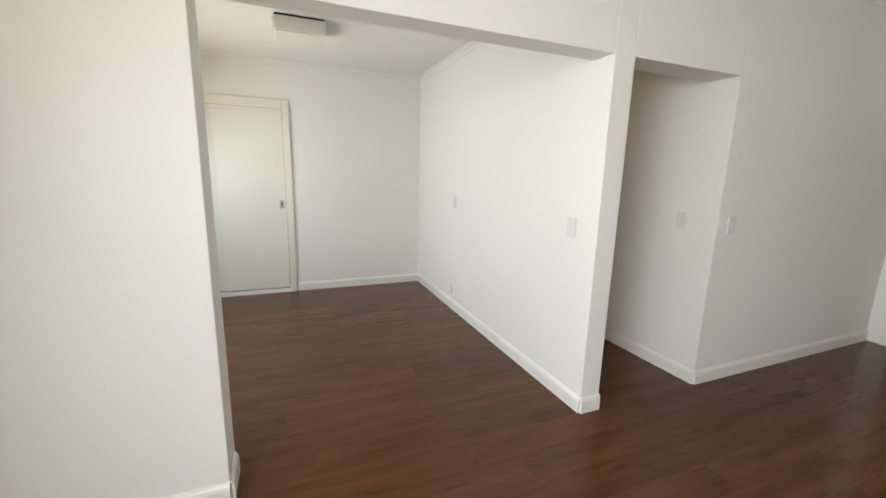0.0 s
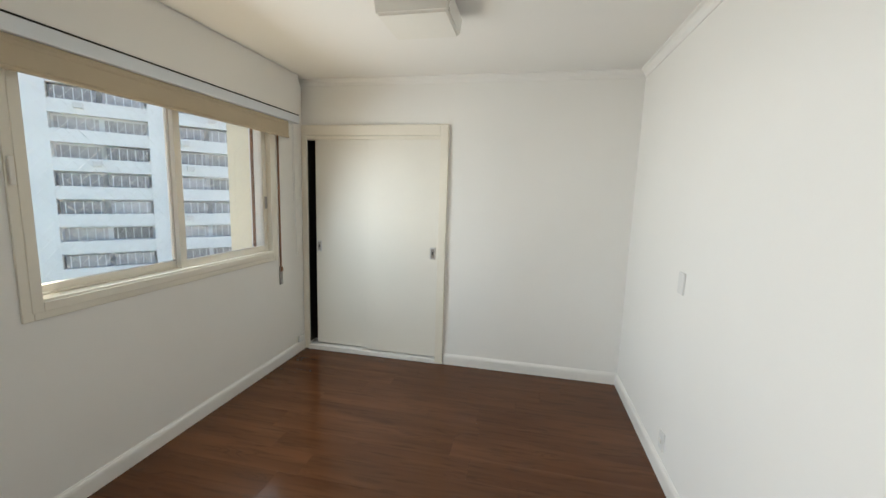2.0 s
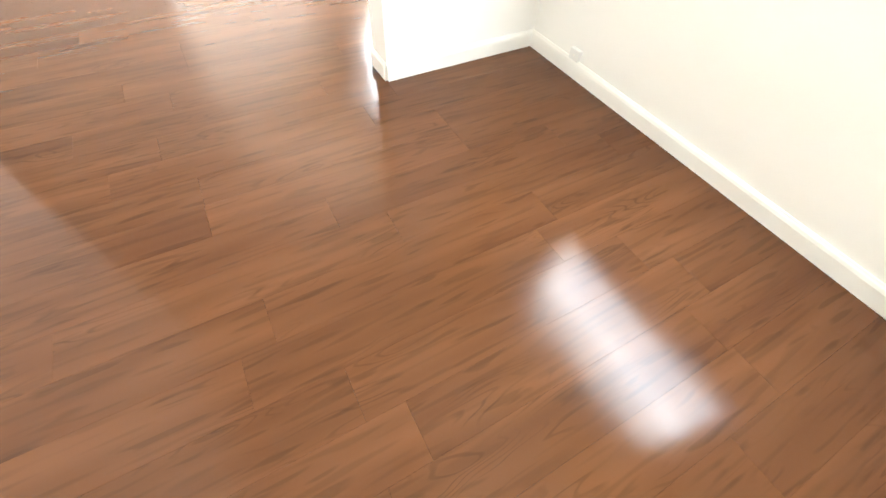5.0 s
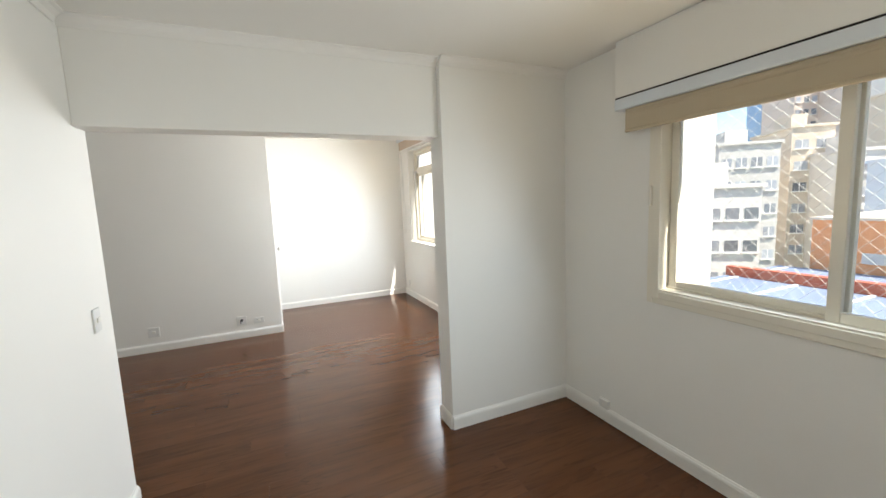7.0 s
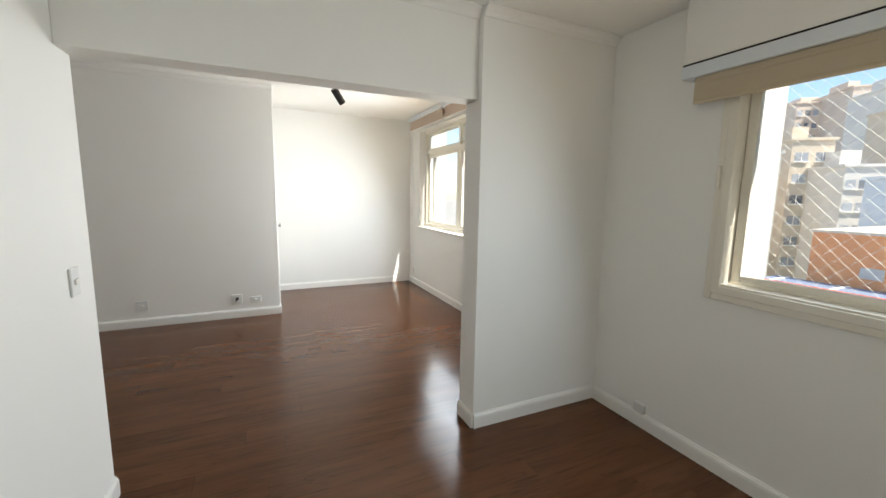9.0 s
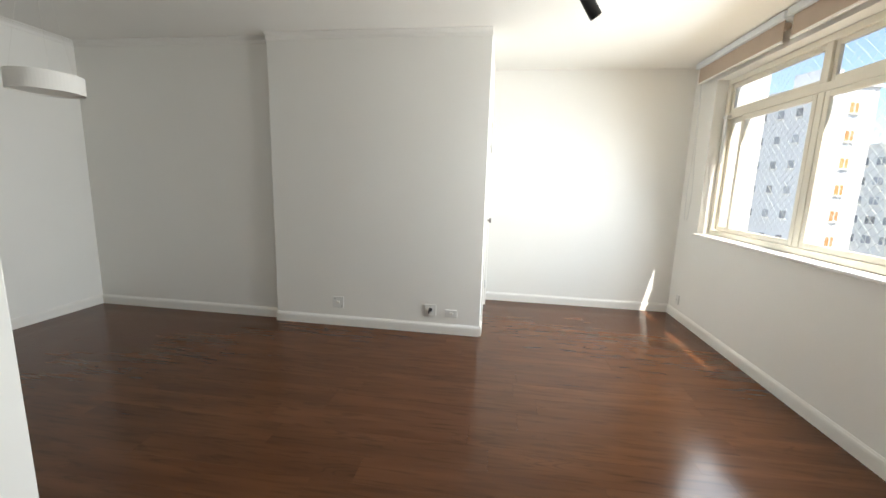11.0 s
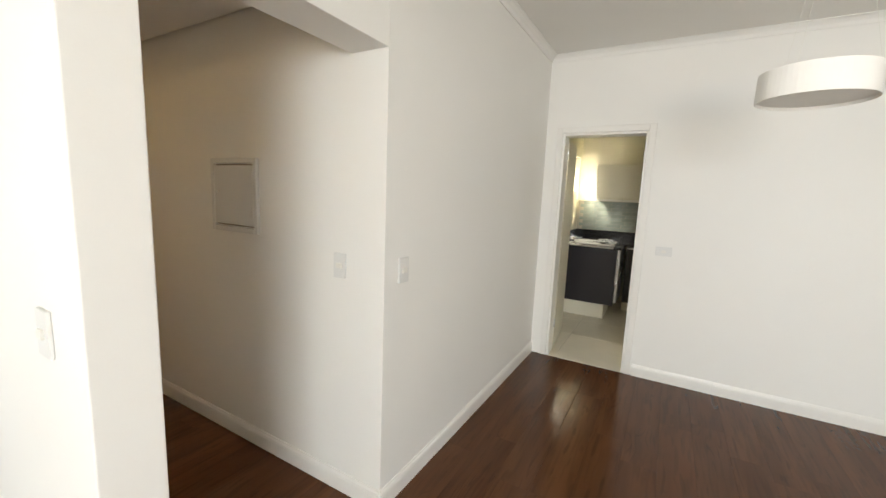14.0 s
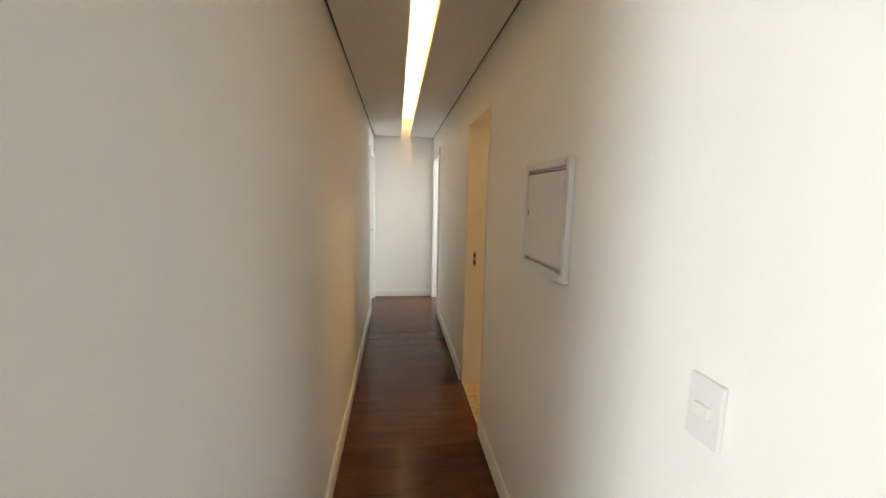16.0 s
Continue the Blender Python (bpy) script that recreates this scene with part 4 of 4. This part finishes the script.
# skyline to the west: front faces +x, lit side faces +y
def west(x, y0, y1, depth, top, mat, label, spec=None, spec2=None, rot=140, band=None):
    return tower((x, y1), rot, y1 - y0, depth, top, mat, label, spec, spec2, band=band)


west(-62, -33, -26.2, 14, 7.4, CONC_GREY, "low grey concrete block with flat roof", (4, 3.0, 1.2, 1.2, TOWN_GLASS, 7))
west(-40, -21, -16.8, 12, 1.8, TOWN_WHITE, "small white apartment block with banded windows", (3, 2.8, 1.0, 1.0, TOWN_GLASS, 6), (4, 2.8, 1.2, 1.1, TOWN_GLASS, 6))
west(-74.6, -31, -26.0, 12, 10, CONC_BEIGE, "beige apartment block with stacked balconies", (2, 3.0, 1.6, 1.2, TOWN_GLASS, 6), (3, 3.0, 2.0, 1.4, TOWN_GLASS, 6))
west(-72, -24, -18.5, 14, 5.8, TOWN_WHITE, "white mid-rise block with window bands", (4, 2.8, 1.0, 1.1, TOWN_GLASS, 5), (3, 3.0, 1.2, 1.2, TOWN_GLASS, 5))
west(-129, -56, -46.5, 16, 25, TOWN_PINK, "distant pinkish-beige apartment tower", (6, 3.0, 1.0, 1.3, TOWN_GLASS, 10), (5, 3.0, 1.4, 1.3, TOWN_GLASS, 10))
west(-123, -43.5, -38, 16, 26, TOWN_PINK, "distant beige apartment tower with close rows of windows", (4, 3.0, 0.9, 1.2, TOWN_GLASS, 10), (5, 3.0, 1.2, 1.2, TOWN_GLASS, 10))
west(-162, -79, -72, 14, 33, BLUE_GLASS, "distant blue-grey glass tower", (6, 3.0, 0.9, 2.2, TOWN_GLASS, 10))
west(-107, -29.5, -26.5, 16, 22.5, TOWN_WHITE, "slim white apartment tower with few windows", (1, 3.0, 1.0, 1.2, TOWN_GLASS, 9), (4, 3.0, 1.2, 1.2, TOWN_GLASS, 9))
west(-98, -24, -20.3, 14, 17, CONC_BEIGE, "beige tower with wide dark windows", (2, 3.0, 1.3, 1.1, TOWN_GLASS, 9), (4, 3.0, 1.2, 1.1, TOWN_GLASS, 9))
big = west(-157, -37, -14, 20, 36, TOWN_WHITE, "tall pale tower with many windows and a glazed top", (15, 2.9, 0.9, 1.3, TOWN_GLASS, 14))
for k in range(5):
    glass = part("glazed_top", solid([(-4.2, 0, -0.3, 0.3, 29.5, 36.2)]), BLUE_GLASS)
    glass.parent, glass.matrix_local = big, pose(-0.2 - 4.6 * k, 0, 0)
west(-150, -12, -2, 18, 24, CONC_BEIGE, "distant beige tower with stacked balconies", (6, 3.0, 1.0, 1.3, TOWN_GLASS, 10), rot=105, band=CONC_BEIGE)
west(-60, -10.2, -6.2, 14, 4.0, CONC_BLUE, "pale blue low block with flat roof", (3, 2.8, 0.8, 0.9, TOWN_GLASS, 3))
west(-75, -12.8, -8.4, 14, 8.4, TOWN_WHITE, "white block with rooftop tanks", (3, 2.8, 0.9, 1.0, TOWN_GLASS, 4))


def low_block(name, x0, x1, y0, y1, z0, z1, mat, label, cope=None):
    t = thing(name, (x1, (y0 + y1) / 2, z0), label, "building")
    part("wall", solid([(x0, x1, y0, y1, z0, z1)]), mat, t)
    part("coping", solid([(x0 - 0.1, x1 + 0.1, y0 - 0.1, y1 + 0.1, z1, z1 + 0.12)]), cope or mat, t)
    return t


ora = low_block("low_building", -36, -26.8, -7.8, -4.1, -34, 0.0, ORANGE, "orange-painted low building with flat roof", CONC_BEIGE)
part("vent", solid([(-26.8, -26.76, -5.9, -5.1, -2.0, -1.5)]), CONC_GREY, ora)
grn = low_block("low_building", -36, -26.75, -4.05, -3.0, -34, 0.15, GREEN, "bright green painted low building", GREEN)
low_block("low_building", -42, -36.2, -7.2, -3.2, -34, 1.3, GREEN, "bright green painted rooftop block", GREEN)
g2 = low_block("low_building", -44, -31.2, -2.9, 3.5, -34, -0.4, GREEN, "long green wall with a shutter", TERRACOTTA)
part("shutter", solid([(-31.2, -31.1, -0.4, 2.2, -2.4, -1.1)]), CONC_GREY, g2)
part("vent", solid([(-31.2, -31.1, -2.2, -1.2, -1.8, -1.4)]), CONC_GREY, g2)
lr = thing("flat_roof", (-20, 0, -2.2), "pale blue-grey flat roof with a red coping", "roof")
part("slab", solid([(-26.6, -14.5, -9, 2.2, -36, -2.45)]), ROOFING, lr)
part("coping", solid([(-14.5, -14.1, -9, 2.2, -36, -2.55)]), REDTRIM, lr)
for k in range(5):
    part("seam", solid([(-26.6, -14.6, -8.5 + 2.3 * k, -8.38 + 2.3 * k, -2.45, -2.41)]), CONC_WHITE, lr)
part("coping", solid([(-22.4, -22.0, -9, -3.2, -2.45, -2.0)]), REDTRIM, lr)
# towers seen from the living room window
tower((-36.4, -48.6), 108, 8.5, 6, 13, TOWER_PALE, "white apartment tower with small orange-blinded windows", (4, 2.92, 0.7, 0.9, TOWN_GLASS, 12), (1, 2.92, 1.1, 1.1, TOWN_ORANGE, 12))
tower((-60, -66), 108, 9, 10, 9, CONC_WHITE, "far white tower with reddish balconies", (4, 3.0, 1.2, 1.2, TOWN_GLASS, 8), (3, 3.0, 2.2, 1.3, TOWN_ORANGE, 8))


# ---- floors, tile by tile and plank by plank ----
def planks(name, x0, x1, y0, y1, seed, label):
    slab = structure(name, solid([(x0, x1, y0, y1, -0.1, -0.006)]), GAP, label, "floor")
    rng = random.Random(seed)
    meshes = {}
    W, L = 0.19, 1.22
    y = math.floor(y0 / W) * W
    while y < y1 - 0.002:
        ya, yb = max(y, y0), min(y + W, y1)
        row = round(y / W)
        x = x0 - random.Random(row).random() * L
        while x < x1 - 0.002:
            xa, xb = max(x, x0), min(x + L, x1)
            if xb - xa > 0.01 and yb - ya > 0.005:
                key = (round(xb - xa, 3), round(yb - ya, 3))
                if key not in meshes:
                    w, h, g, c = xb - xa, yb - ya, 0.0001, 0.00025
                    me = bpy.data.meshes.new("plank")
                    v = [(sx * (w / 2 - g), sy * (h / 2 - g), -0.006) for sx, sy in ((-1, -1), (1, -1), (1, 1), (-1, 1))]
                    v += [(sx * (w / 2 - g), sy * (h / 2 - g), -0.0008) for sx, sy in ((-1, -1), (1, -1), (1, 1), (-1, 1))]
                    v += [(sx * (w / 2 - g - c), sy * (h / 2 - g - c), 0.0) for sx, sy in ((-1, -1), (1, -1), (1, 1), (-1, 1))]
                    f = [(8, 9, 10, 11)]
                    for k in range(4):
                        n = (k + 1) % 4
                        f += [(k, n, n + 4, k + 4), (k + 4, n + 4, n + 8, k + 8)]
                    me.from_pydata(v, [], f)
                    me.materials.append(FLOOR)
                    meshes[key] = me
                ob = new("plank", meshes[key])
                ob.parent = slab
                ob.location = ((xa + xb) / 2, (ya + yb) / 2, 0)
            x += L
        y += W
    return slab


planks("floor_living", LX, 2.34, -4.21, 0.0, 3, "glossy reddish-brown wood laminate living room floor")
planks("floor_room", WX, -0.945, 0.0, 3.18, 4, "glossy reddish-brown wood laminate room floor")
planks("floor_corridor", -0.945, 0.0, 0.0, 5.61, 5, "glossy reddish-brown wood laminate corridor floor")

kf = structure("floor_kitchen", solid([(2.34, 5.05, -1.9, 0.20, -0.1, -0.006)]), GROUT, "cream square-tiled kitchen floor", "floor")
tm = bpy.data.meshes.new("tile")
tb = solid([(-0.298, 0.298, -0.298, 0.298, -0.006, 0.0)], 0.0015, 1)
tb.to_mesh(tm)
tb.free()
tm.materials.append(TILE)
for i in range(5):
    for j in range(4):
        ob = new("tile", tm)
        ob.parent, ob.location = kf, (2.79 + 0.6 * i - 0.0, -1.95 + 0.3 + 0.6 * j - 0.08, 0)
sm = bpy.data.meshes.new("tile")
sb = solid([(-0.005, 0.0, -0.098, 0.098, -0.023, 0.023)], 0.001, 1)
sb.to_mesh(sm)
sb.free()
sm.materials.append(SPLASH)
bsp = structure("backsplash", solid([(5.042, 5.05, -1.9, 0.19, 1.05, 1.49)]), GROUT, "glossy grey-green glass tile backsplash", "backsplash")
for r in range(9):
    for c in range(10):
        ob = new("tile", sm)
        ob.parent, ob.location = bsp, (5.042, -1.79 + 0.2 * c + (0.05 if r % 2 else 0), 1.076 + 0.048 * r)
